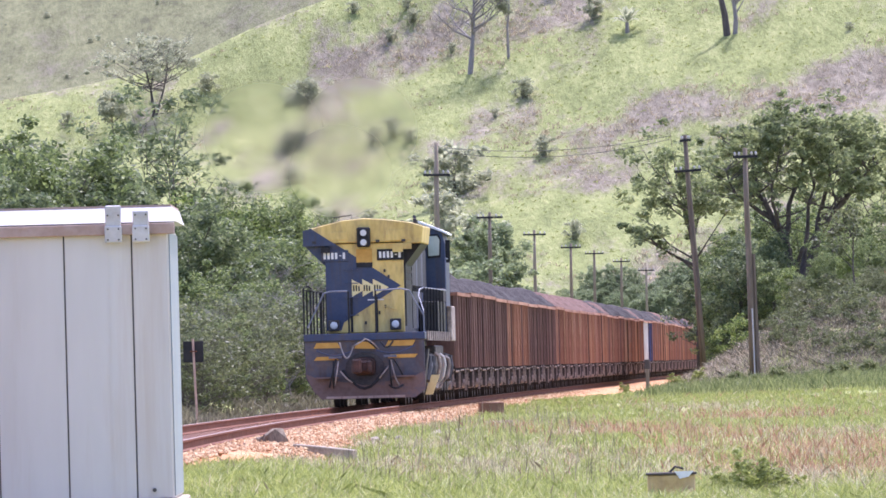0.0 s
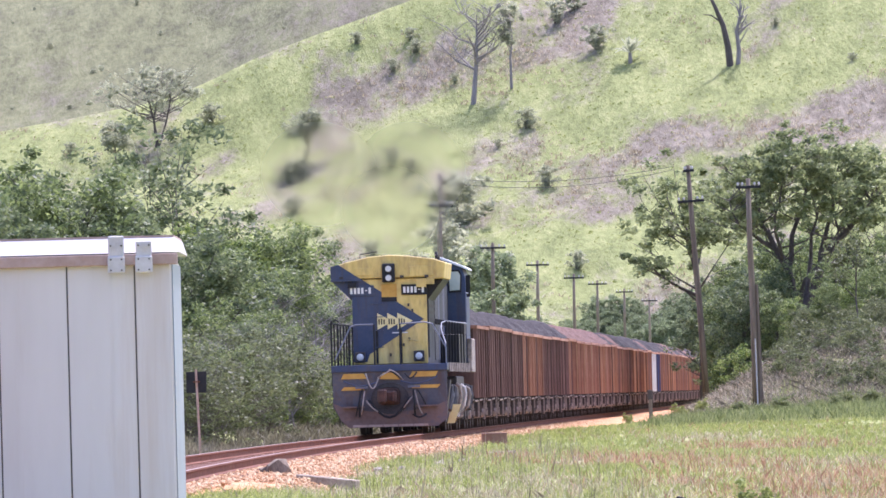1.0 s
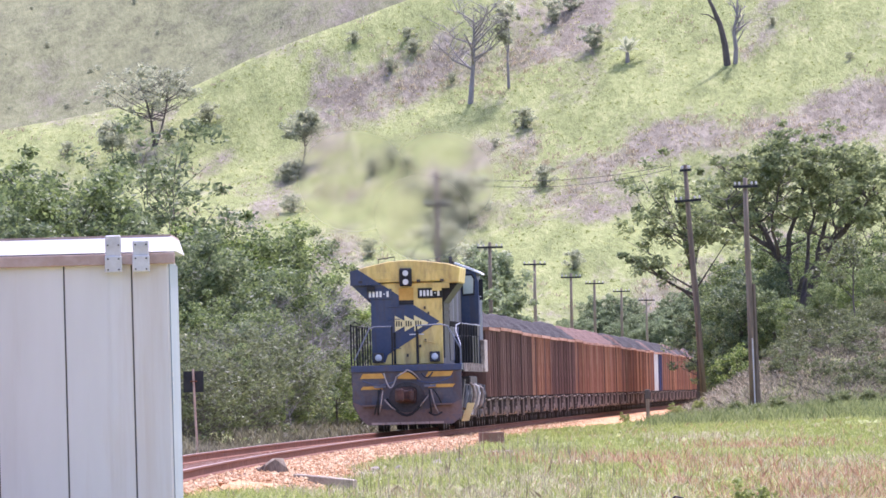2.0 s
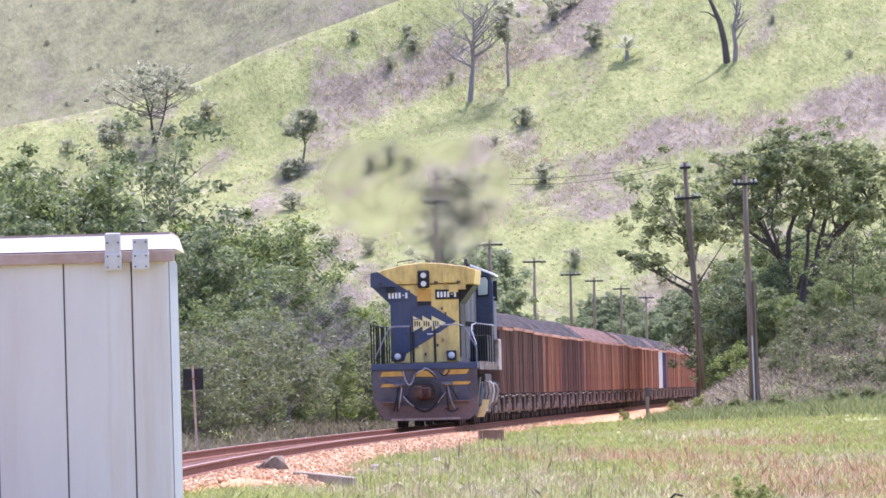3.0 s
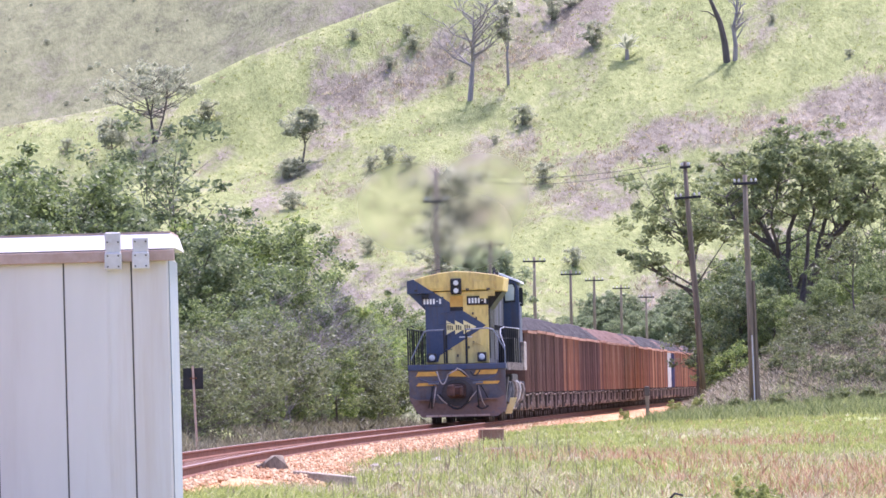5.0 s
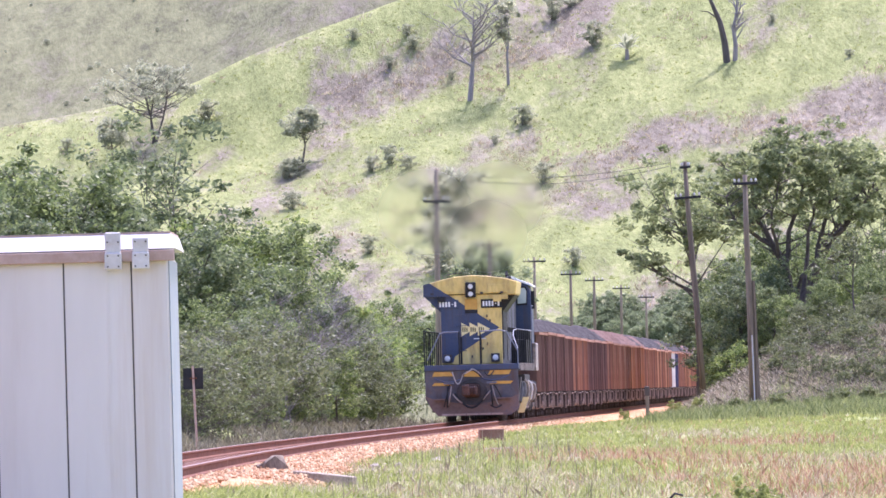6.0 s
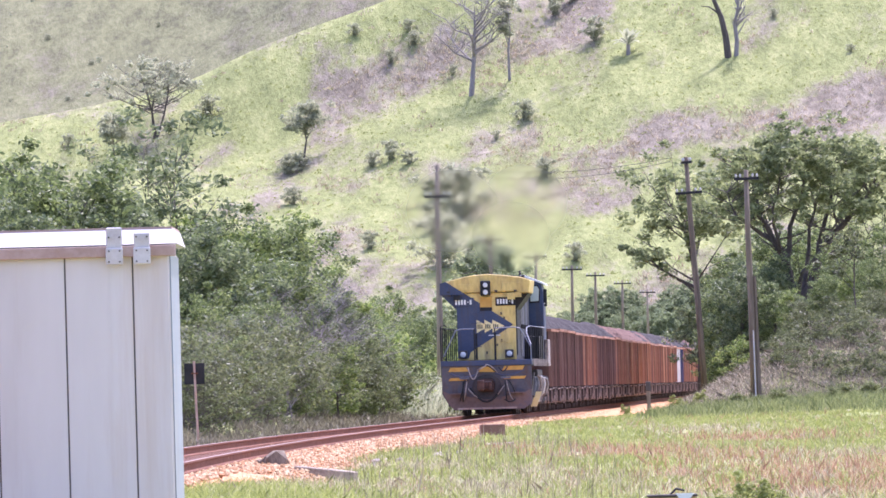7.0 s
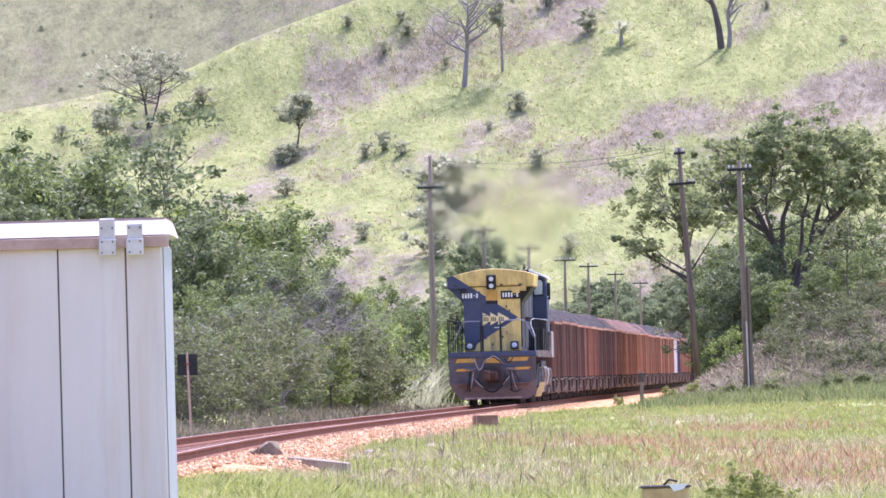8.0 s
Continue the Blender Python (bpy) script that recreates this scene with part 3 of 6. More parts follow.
def locomotive():
    lo = tagged(new("diesel_locomotive"), "blue and yellow diesel locomotive, long hood end, grimy", "locomotive")
    LEN = 19.4
    # deck and frame
    bm = bmesh.new()
    box(bm, -1.52, 1.52, 0.0, LEN, 1.66, 1.84)
    box(bm, -0.75, 0.75, 0.3, LEN - 0.3, 1.1, 1.66)
    part("deck", bm, M["blue"], lo, bevel=0.01)
    # hood
    bm = bmesh.new()
    prism(bm, [(-0.98, 1.84), (0.98, 1.84), (0.98, 4.25), (0.62, 4.5), (-0.62, 4.5), (-0.98, 4.25)], 1.25, 14.6)
    part("hood_side", bm, M["grey"], lo, "sooty grey hood flanks", bevel=0.02)
    bm = bmesh.new()
    prism(bm, [(-0.98, 1.85), (0.98, 1.85), (0.98, 4.1), (-0.98, 4.1)], 1.1, 1.247)
    hf = part("hood_end", bm, M["yellow"], lo, "yellow hood end", bevel=0.02)
    # blue arrow on the end
    bm = bmesh.new()
    prism(bm, [(-0.98, 1.92), (-0.62, 1.92), (-0.55, 2.12), (0.9, 3.02), (-0.72, 4.1), (-0.98, 4.1)], 1.085, 1.1)
    part("blue_arrow", bm, M["blue"], hf, "dark blue painted arrow")
    # radiator wings
    bm = bmesh.new()
    prism(bm, [(-0.99, 4.12), (0.99, 4.12), (0.99, 4.06), (1.45, 4.08), (1.5, 4.5), (1.2, 4.6), (0.5, 4.7), (0, 4.73), (-0.5, 4.69), (-1.1, 4.56), (-1.52, 4.44), (-1.52, 4.06), (-0.99, 4.1)], 1.02, 5.4)
    wg = part("radiator_cowl", bm, M["yellow"], lo, "flared yellow radiator cowl", bevel=0.02)
    bm = bmesh.new()
    prism(bm, [(-1.525, 4.055), (-0.66, 4.055), (-1.26, 4.455), (-1.32, 4.5), (-1.525, 4.45)], 1.005, 1.02)
    part("blue_corner", bm, M["blue"], wg)
    bm = bmesh.new()
    prism(bm, [(-1.53, 4.05), (-1.515, 4.05), (-1.515, 4.45), (-1.53, 4.45)], 1.03, 5.4)
    prism(bm, [(-1.5, 4.06), (-0.99, 3.55), (-0.985, 4.05)], 1.15, 5.4)
    part("wing_underside", bm, M["blue"], wg)
    # right underside is black to paint in the shadow below the wing
    bm = bmesh.new()
    prism(bm, [(0.985, 4.06), (0.985, 3.5), (1.42, 4.06)], 1.3, 5.4)
    part("wing_underside", bm, M["black"], wg)
    boxpart("radiator_grille", (0.982, 1.0, 1.4, 5.2, 2.9, 3.9), M["black"], lo)
    boxpart("bracket", (0.72, 0.98, 0.95, 1.05, 3.86, 4.08), M["yellow"], wg)
    boxpart("bracket", (0.98, 1.2, 0.98, 1.05, 3.93, 4.08), M["yellow"], wg)
    boxpart("lifting_lug", (-1.08, -0.86, 0.95, 1.05, 3.88, 4.02), M["black"], wg)
    for x0, x1, z0, z1 in ((0.55, 1.2, 4.15, 4.42), (-0.9, -0.4, 4.2, 4.4)):
        boxpart("hatch", (x0, x1, 0.995, 1.02, z0, z1), M["yellow"], wg, bevel=0.006)
    # roof grab rail and long roof ridge
    bm = bmesh.new()
    tube(bm, [(-0.75, 1.2, 4.62), (-0.75, 1.2, 4.76), (-0.3, 1.2, 4.82), (-0.3, 1.2, 4.68)], 0.016)
    part("grab_rail", bm, M["steel_dark"], lo)
    boxpart("roof_fan_casing", (-0.9, 0.9, 5.5, 9.0, 4.45, 4.68), M["steel_dark"], lo, bevel=0.05)
    bm = bmesh.new()
    tube(bm, [(0, 10.2, 4.4), (0, 10.2, 4.72)], 0.22, 12)
    part("exhaust_stack", bm, M["steel_dark"], lo)
    # headlight pair
    boxpart("headlight_housing", (-0.17, 0.17, 0.9, 1.03, 4.0, 4.5), M["black"], lo, bevel=0.03)
    for z in (4.12, 4.36):
        bm = bmesh.new()
        tube(bm, [(0, 0.86, z), (0, 0.91, z)], [0.1, 0.1], 14)
        part("headlight_rim", bm, M["steel_dark"], lo)
        bm = bmesh.new()
        tube(bm, [(0, 0.85, z), (0, 0.87, z)], [0.075, 0.085], 14)
        part("headlight", bm, M["lens"], lo, "clear round headlight")
    # recess under the headlights, number boards
    boxpart("recess_plate", (-0.2, 0.2, 1.07, 1.1, 3.62, 3.96), M["yellow_band"], hf, "darker yellow recess plate")
    # black strip that paints the shadow below the recess
    boxpart("recess_gap", (-0.2, 0.2, 1.065, 1.1, 3.5, 3.615), M["black"], hf)
    for x, back in ((-0.74, M["blue"]), (0.66, M["black"])):
        nb = boxpart("number_board", (x - 0.34, x + 0.34, 1.055, 1.085, 3.66, 3.94), back, hf, bevel=0.008)
        for k in range(NUM_BARS):
            if k == 4:
                dims = (x - 0.28 + k * 0.097, x - 0.22 + k * 0.097, 1.048, 1.055, 3.79, 3.815)
            else:
                dims = (x - 0.285 + k * 0.097, x - 0.225 + k * 0.097, 1.048, 1.055, 3.72, 3.88)
            boxpart("character_bar", dims, M["white"], nb)
    # emblem: three pale arrowheads with dark bars
    for k in range(3):
        x = -0.33 + k * 0.265
        bm = bmesh.new()
        prism(bm, [(x, 2.76), (x + 0.4, 2.98), (x, 3.2)], 1.066 - 0.006 * k, 1.084)
        ar = part("emblem_arrowhead", bm, M["pale_yellow"], hf, "pale yellow emblem arrowhead")
        for u in (0.03, 0.095, 0.16):
            boxpart("emblem_bar", (x + u, x + u + 0.035, 1.06 - 0.006 * k, 1.066 - 0.006 * k, 2.9, 3.05 - 0.02 * (u > 0.1)), M["black"], ar)
    boxpart("caption_bar", (0.06, 0.46, 1.078, 1.084, 2.66, 2.69), M["white"], hf)
    # steps of the hood ladder
    for z in (2.3, 2.75, 3.1, 3.45):
        bm = bmesh.new()
        tube(bm, [(-0.5, 1.1, z), (-0.5, 0.98, z), (-0.18, 0.98, z), (-0.18, 1.1, z)], 0.012)
        part("ladder_rung", bm, M["blue"], hf)
    # door seams on the end
    for x in (-0.35, 0.28):
        boxpart("door_post", (x - 0.03, x + 0.03, 1.05, 1.085, 1.87, 2.75), M["black"], hf)
    # lower lamps
    for x in (-0.8, 0.75):
        lb = boxpart("ditch_light", (x - 0.14, x + 0.14, 0.93, 1.08, 1.91, 2.19), M["steel_dark"], lo, bevel=0.02)
        bm = bmesh.new()
        tube(bm, [(x, 0.88, 2.05), (x, 0.9, 2.05), (x, 0.94, 2.05)], [0.04, 0.085, 0.1], 14)
        part("lamp_glass", bm, M["lens"], lb)
    # pilot
    bm = bmesh.new()
    prism(bm, [(-1.1, 0.22), (1.22, 0.22), (1.5, 0.42), (1.5, 1.7), (-1.5, 1.7), (-1.5, 0.75), (-1.3, 0.4)], 0.06, 0.14)
    pl = part("pilot_plate", bm, M["blue_dirty"], lo, "blue end plate, rusty below", bevel=0.01)
    bm = bmesh.new()
    prism(bm, [(-1.1, 0.2), (1.24, 0.2), (1.5, 0.4), (1.5, 0.86), (1.2, 0.74), (0.9, 0.7), (0.55, 0.62), (0.1, 0.58), (-0.55, 0.62), (-0.9, 0.7), (-1.2, 0.73), (-1.5, 0.85), (-1.3, 0.4)], 0.035, 0.06)
    part("plough", bm, M["pilot"], pl, "rust-brown mud-caked plough plate")
    for x0, x1, z0, z1 in ((-1.2, -0.6, 1.48, 1.62), (0.6, 1.2, 1.5, 1.64), (-1.2, -0.65, 1.18, 1.27), (0.65, 1.25, 1.2, 1.29)):
        bm = bmesh.new()
        prism(bm, [(x0 - 0.08, z0), (x1, z0), (x1 + 0.08 * (1 if x0 > 0 else -1), z1), (x0, z1)], 0.04, 0.06)
        part("warning_stripe", bm, M["yellow_band"], pl, "orange-yellow warning band")
    for x in (-0.95, 0.95):
        boxpart("footstep", (x - 0.28, x + 0.28, -0.12, 0.06, 0.72, 0.76), M["pilot"], pl)
    bm = bmesh.new()
    prism(bm, [(math.cos(k * math.pi / 9) * 0.5, 0.95 + math.sin(k * math.pi / 9) * 0.42) for k in range(18)], 0.015, 0.06)
    part("draft_gear_pocket", bm, M["steel_dark"], pl, "grimy round coupler pocket")
    bm = bmesh.new()
    prism(bm, [(-0.26, 0.78), (0.26, 0.78), (0.28, 1.16), (0.18, 1.24), (-0.18, 1.24), (-0.28, 1.16)], -0.06, 0.012)
    part("striker_casting", bm, M["coupler"], pl, bevel=0.05)
    for k in range(7):
        x = -1.2 + k * 0.4
        boxpart("rust_lip", (x - 0.19, x + 0.19, 0.02, 0.034, 0.21, 0.27), M["cab_rust"], pl) if abs(x) < 1.0 else None
    bm = bmesh.new()
    box(bm, -0.16, 0.16, -0.55, 0.05, 0.85, 1.15)
    box(bm, -0.3, -0.06, -0.72, -0.4, 0.82, 1.2), box(bm, 0.06, 0.2, -0.62, -0.4, 0.84, 1.16)
    part("coupler", bm, M["coupler"], lo, "rusty knuckle coupler", bevel=0.05)
    bm = bmesh.new()
    prism(bm, [(-0.26, 1.46), (0.28, 1.44), (0.16, 1.62), (-0.16, 1.63)], -0.02, 0.02)
    part("uncoupling_bracket", bm, M["yellow_band"], pl)

    def hose(x0, z0, x1, z1, sag, r=0.022, m="black"):
        bm = bmesh.new()
        pts = []
        for i in range(9):
            u = i / 8
            pts.append((x0 + (x1 - x0) * u, -0.08 - 0.12 * math.sin(math.pi * u), z0 + (z1 - z0) * u - sag * math.sin(math.pi * u)))
        tube(bm, pts, r)
        part("hose", bm, M[m], lo)

    hose(-0.62, 1.62, -0.28, 1.5, 0.34, 0.02, "pale_iron"), hose(-0.3, 1.5, 0.02, 1.68, 0.0, 0.02, "pale_iron"), hose(0.0, 1.7, 0.36, 1.42, -0.06, 0.02, "pale_iron")
    hose(0.05, 1.66, 0.3, 1.46, -0.02, 0.025, "black"), hose(0.42, 1.6, 0.72, 1.62, 0.14, 0.022, "black")
    hose(-0.78, 1.15, -0.8, 0.48, 0.0, 0.025), hose(-0.66, 1.15, -0.76, 0.55, 0.06, 0.02, "pale_iron"), hose(-0.72, 1.2, -0.9, 0.5, 0.0, 0.02)
    hose(0.62, 1.15, 0.66, 0.5, 0.0, 0.025), hose(0.66, 1.15, 0.86, 0.5, 0.1, 0.02, "pale_iron"), hose(0.74, 1.15, 0.95, 0.75, -0.03, 0.02), hose(0.6, 0.52, 0.95, 0.52, 0.08, 0.025)
    hose(-0.55, 0.92, 0.55, 0.98, 0.5, 0.035), hose(-0.62, 0.9, -0.2, 0.55, 0.05, 0.02, "pale_iron"), hose(0.3, 0.62, 0.6, 1.0, 0.0, 0.02, "pale_iron")
    hose(-1.2, 1.42, -0.3, 1.4, 0.12, 0.02, "blue"), hose(0.3, 1.4, 1.25, 1.5, 0.12, 0.02, "blue")
    for x in (-0.7, 0.68):
        boxpart("brake_valve_bracket", (x - 0.2, x + 0.12, -0.06, 0.06, 1.22, 1.28), M["railgrey"], pl)
    # end rail and stanchions
    bm = bmesh.new()
    tube(bm, [(-1.5, 0.1, 1.3), (-1.5, 0.1, 3.0), (-1.38, 0.1, 3.05), (-1.3, 0.12, 2.98)], 0.022)
    part("corner_handrail", bm, M["black"], lo)
    bm = bmesh.new()
    tube(bm, [(-1.42, 0.12, 2.0), (-1.15, 0.12, 2.55), (-1.0, 0.12, 2.85), (-0.85, 0.12, 2.9), (-0.4, 0.12, 2.9)], 0.022)
    part("end_handrail", bm, M["railgrey"], lo, "pale blue-grey handrail")
    bm = bmesh.new()
    tube(bm, [(0.28, 0.12, 2.9), (0.95, 0.12, 2.93), (1.15, 0.12, 2.88), (1.5, 0.12, 2.25), (1.5, 0.12, 1.84)], 0.022)
    part("end_handrail", bm, M["railgrey"], lo, "pale blue-grey handrail")
    bm = bmesh.new()
    tube(bm, [(1.52, 0.5, 1.84), (1.5, 0.5, 2.3), (1.3, 2.0, 2.75), (1.28, 3.0, 2.92), (1.36, 4.0, 2.97), (1.55, 13.2, 2.95), (1.55, 13.4, 3.8), (1.55, 14.8, 3.8)], 0.018)
    part("side_handrail", bm, M["railgrey"], lo, "pale handrail along the walkway")
    bm = bmesh.new()
    tube(bm, [(-1.52, 0.2, 2.95), (-1.52, 14.0, 2.95)], 0.022)
    part("side_handrail", bm, M["black"], lo)
    for s in (-1, 1):
        for k in range(7 if s > 0 else 9):
            bm = bmesh.new()
            y = 0.3 + k * (1.9 if s > 0 else 1.6)
            tube(bm, [(s * 1.52, y, 1.84), (s * 1.52, y, 2.95)], 0.022)
            part("stanchion", bm, M["black"], lo)
    for x in (-1.35, -1.2, -1.08):
        bm = bmesh.new()
        tube(bm, [(x, 0.6, 1.84), (x, 0.6, 2.9)], 0.02)
        part("stanchion", bm, M["black"], lo)
    bm = bmesh.new()
    tube(bm, [(-0.38, 0.12, 1.84), (-0.38, 0.12, 2.9)], 0.026)
    part("end_post", bm, M["black"], lo)
    bm = bmesh.new()
    tube(bm, [(0.3, 0.12, 1.84), (0.3, 0.12, 2.9)], 0.026)
    part("end_post", bm, M["black"], lo)
    # cab
    bm = bmesh.new()
    prism(bm, [(-1.5, 1.84), (1.5, 1.84), (1.5, 4.2), (1.42, 4.5), (0.8, 4.76), (-0.8, 4.76), (-1.42, 4.5), (-1.5, 4.2)], 14.6, 17.2)
    cb = part("cab", bm, M["blue"], lo, "dark blue cab", bevel=0.02)
    # white strip that paints the sun's glare along the cab roof
    bm = bmesh.new()
    prism(bm, [(0.7, 4.8), (0.8, 4.77), (1.42, 4.51), (1.58, 4.44), (1.58, 4.49), (1.42, 4.57), (0.8, 4.83)], 14.5, 17.3)
    part("cab_roof_edge", bm, M["white"], cb, "roof edge painted white for the sun's glare")
    bm = bmesh.new()
    prism(bm, [(1.03, 3.82), (1.38, 3.84), (1.4, 4.32), (1.33, 4.46), (1.08, 4.46), (1.01, 4.36)], 14.57, 14.6)
    part("window_frame", bm, M["black"], cb)
    # opaque pane; its pale green paints the bright hill seen through the cab
    bm = bmesh.new()
    prism(bm, [(1.06, 3.88), (1.34, 3.9), (1.36, 4.3), (1.3, 4.41), (1.11, 4.41), (1.05, 4.33)], 14.555, 14.57)
    part("window_pane", bm, M["pane"], cb, "cab window, the bright view through it painted on")
    boxpart("mirror_arm", (1.5, 1.62, 14.8, 14.84, 3.7, 4.3), M["black"], cb)
    # ribbed boxes below the cab and the air-filter casing by the walkway
    boxpart("equipment_case", (1.0, 1.48, 9.0, 14.5, 1.84, 2.65), M["black"], lo, bevel=0.02)
    boxpart("battery_case", (1.02, 1.49, 12.0, 14.55, 2.65, 3.0), M["steel_dark"], lo, bevel=0.02)
    for k in range(6):
        boxpart("case_slat", (1.03 + k * 0.075, 1.06 + k * 0.075, 8.96, 9.0, 1.9, 2.6), M["steel_dark"], lo)
    boxpart("equipment_case", (1.5, 1.63, 14.6, 17.0, 1.62, 2.55), M["pale_iron"], lo, "dirty louvred case", bevel=0.02)
    for k in range(12):
        boxpart("louvre", (1.525, 1.56, 1.0 + k * 1.2, 1.35 + k * 1.2, 1.62, 1.86), M["pale_iron"], lo)
    bm = bmesh.new()
    prism(bm, [(-0.95, 1.84), (0.95, 1.84), (0.95, 4.0), (0.6, 4.3), (-0.6, 4.3), (-0.95, 4.0)], 17.2, 18.9)
    part("short_hood", bm, M["blue"], lo, bevel=0.02)
    for k in range(11):
        y = 5.6 + k * 0.8
        boxpart("hood_door", (0.982, 1.0, y, y + 0.72, 1.95, 4.0), M["blue"] if k % 4 == 3 else M["grey"], lo, bevel=0.006)
        boxpart("door_latch", (1.0, 1.03, y + 0.05, y + 0.1, 2.9, 3.05), M["steel_dark"], lo)
    boxpart("hood_top_vent", (0.982, 1.02, 1.35, 1.6, 2.0, 3.95), M["grey"], lo, "scuffed grey corner panel")
    for k in range(5):
        boxpart("radiator_slat", (1.0, 1.012, 1.45, 5.15, 2.98 + k * 0.18, 3.06 + k * 0.18), M["steel_dark"], lo)
    for x in (-1.25, 0.35, 1.0):
        boxpart("cowl_hinge", (x - 0.05, x + 0.05, 0.985, 1.02, 4.12, 4.18), M["steel_dark"], wg)
    for x, z in ((0.5, 3.4), (0.6, 3.25), (0.5, 2.5), (0.0, 2.1), (-0.1, 4.3), (0.35, 2.35)):
        boxpart("door_catch", (x - 0.025, x + 0.025, 1.06, 1.085, z - 0.04, z + 0.04), M["steel_dark"], hf)
    bm = bmesh.new()
    tube(bm, [(0.48, 1.06, 2.36), (0.48, 1.03, 2.5), (0.78, 1.03, 2.42)], 0.012)
    part("grab_iron", bm, M["yellow"], hf)
    # sanding hoses and steps at the corner, seen past the end plate
    for k, (dx, dz) in enumerate(((0.0, 0.0), (0.1, -0.03), (0.2, -0.08))):
        bm = bmesh.new()
        tube(bm, [(1.5 + dx * 0.5, 6.0 + k * 2, 1.3 + dz), (1.6 + dx * 0.5, 6.0 + k * 2, 1.22 + dz), (1.64 + dx * 0.4, 6.0 + k * 2, 1.0), (1.58 + dx * 0.4, 6.0 + k * 2, 0.7), (1.45, 6.0 + k * 2, 0.42)], 0.05, 7)
        part("sand_hose", bm, M["galv"] if k == 1 else M["pale_iron"], lo)
    bm = bmesh.new()
    quad_mesh(bm, [(1.36, 3.0, 0.25), (1.56, 3.0, 0.25), (1.56, 3.1, 0.25), (1.36, 3.1, 0.25), (1.52, 3.0, 0.75), (1.74, 3.0, 0.75), (1.74, 3.1, 0.75), (1.52, 3.1, 0.75)])
    part("striped_step_plate", bm, M["pale_yellow"], lo, "dirty cream step plate")
    for x in (0.35, 0.75, 1.1):
        bm = bmesh.new()
        tube(bm, [(x, 6.0, 4.4), (x, 6.0, 4.72)], 0.06, 7)
        part("roof_fitting", bm, M["steel_dark"], lo)
    bm = bmesh.new()
    tube(bm, [(0.7, 14.9, 4.76), (0.7, 14.9, 4.9), (0.7, 14.7, 4.94)], 0.05, 7)
    part("air_horn", bm, M["steel_dark"], lo)
    # bogies, sanding pipes, fuel tank
    for yc in (4.0, 15.2):
        bm = bmesh.new()
        for s in (-1, 1):
            x = s * 1.16
            box(bm, x - 0.08, x + 0.08, yc - 2.4, yc + 2.4, 0.5, 0.95)
            for dy in (-1.75, 0, 1.75):
                box(bm, min(x, x + s * 0.22), max(x, x + s * 0.22), yc + dy - 0.2, yc + dy + 0.2, 0.32, 0.85)
                tube(bm, [(x + s * 0.12, yc + dy + 0.5, 0.4), (x + s * 0.12, yc + dy + 0.5, 0.95)], 0.11, 8)
        box(bm, -1.1, 1.1, yc - 0.3, yc + 0.3, 0.5, 1.1)
        bg = part("bogie", bm, M["steel_dark"], lo)
        for dy in (-1.0, 1.0):
            bm = bmesh.new()
            tube(bm, [(1.3, yc + dy, 1.1), (1.36, yc + dy, 1.25), (1.48, yc + dy, 1.2), (1.5, yc + dy - 0.1, 0.95), (1.42, yc + dy - 0.3, 0.6)], 0.09, 8)
            part("brake_cylinder", bm, M["grey"], bg)
    bm = bmesh.new()
    quad_mesh(bm, [(1.3, 0.5, 0.3), (1.42, 0.5, 0.3), (1.42, 1.6, 0.3), (1.36, 1.6, 0.3), (1.5, 0.9, 1.4), (1.56, 0.9, 1.4), (1.56, 1.6, 1.4), (1.5, 1.6, 1.4)])
    part("step_well", bm, M["steel_dark"], lo)
    bm = bmesh.new()
    prism(bm, [(-1.4, 0.35), (1.4, 0.35), (1.48, 0.6), (1.48, 1.5), (-1.48, 1.5), (-1.48, 0.6)], 7.2, 12.2)
    part("fuel_tank", bm, M["steel_dark"], lo, bevel=0.03)
    wheels = [wheelset(lo, yc + dy, 0.52, 0.52) for yc in (4.0, 15.2) for dy in (-1.75, 0, 1.75)]
    return lo, wheels


M["coupler"] = mat("dark_rusty_casting", [(0.03, 0.02, 0.018), (0.065, 0.035, 0.028), (0.12, 0.06, 0.045)], 0.8, 0.2, 4, 25, 0.5)
M["pale_yellow"] = mat("pale_emblem_paint", [(0.62, 0.5, 0.22), (0.75, 0.66, 0.36)], 0.5, 0, 2, 12, 0.05)
M["yellow_band"] = mat("orange_band_paint", [(0.42, 0.22, 0.04), (0.58, 0.34, 0.07)], 0.6, 0, 2, 12, 0.1)
M["pane"] = mat("pale_painted_pane", [(0.38, 0.42, 0.36), (0.46, 0.5, 0.43)], 0.06, 0.0, 2, 12, 0)
LOCO, LOCO_WHEELS = locomotive()

KINDS = {
    # the lighter plum ribs paint in the lit rib edges of the dark wagons
    "d": wagon(M["wag_dark"], M["ore_dark"], "dark brown steel ore wagon heaped with dark ore", 1, M["wag_plum"]),
    "r": wagon(M["wag_red"], M["ore_dark"], "rusty red steel ore wagon heaped with dark ore", 2),
    "m": wagon(M["wag_plum"], M["ore_dark"], "dark plum-brown steel ore wagon heaped with dark ore", 7, M["wag_plum"]),
    "q": wagon(M["wag_orange"], M["ore_dark"], "orange-brown rusty ore wagon heaped with dark ore", 8),
    "p": wagon(M["wag_red"], M["ore_red"], "rusty red steel ore wagon heaped with reddish ore", 3),
    "o": wagon(M["wag_orange"], M["ore_red"], "orange-brown rusty ore wagon heaped with reddish ore", 4),
    "w": wagon(M["white"], M["ore_red"], "white-painted ore wagon heaped with reddish ore", 5),
    "b": wagon(M["wag_blue"], M["ore_dark"], "blue-painted ore wagon heaped with dark ore", 6),
}
ORDER = "dddmrrmmmrpppoporprqrqrwbrrqorprrorprrrorr"
WAGONS, used = [], set()
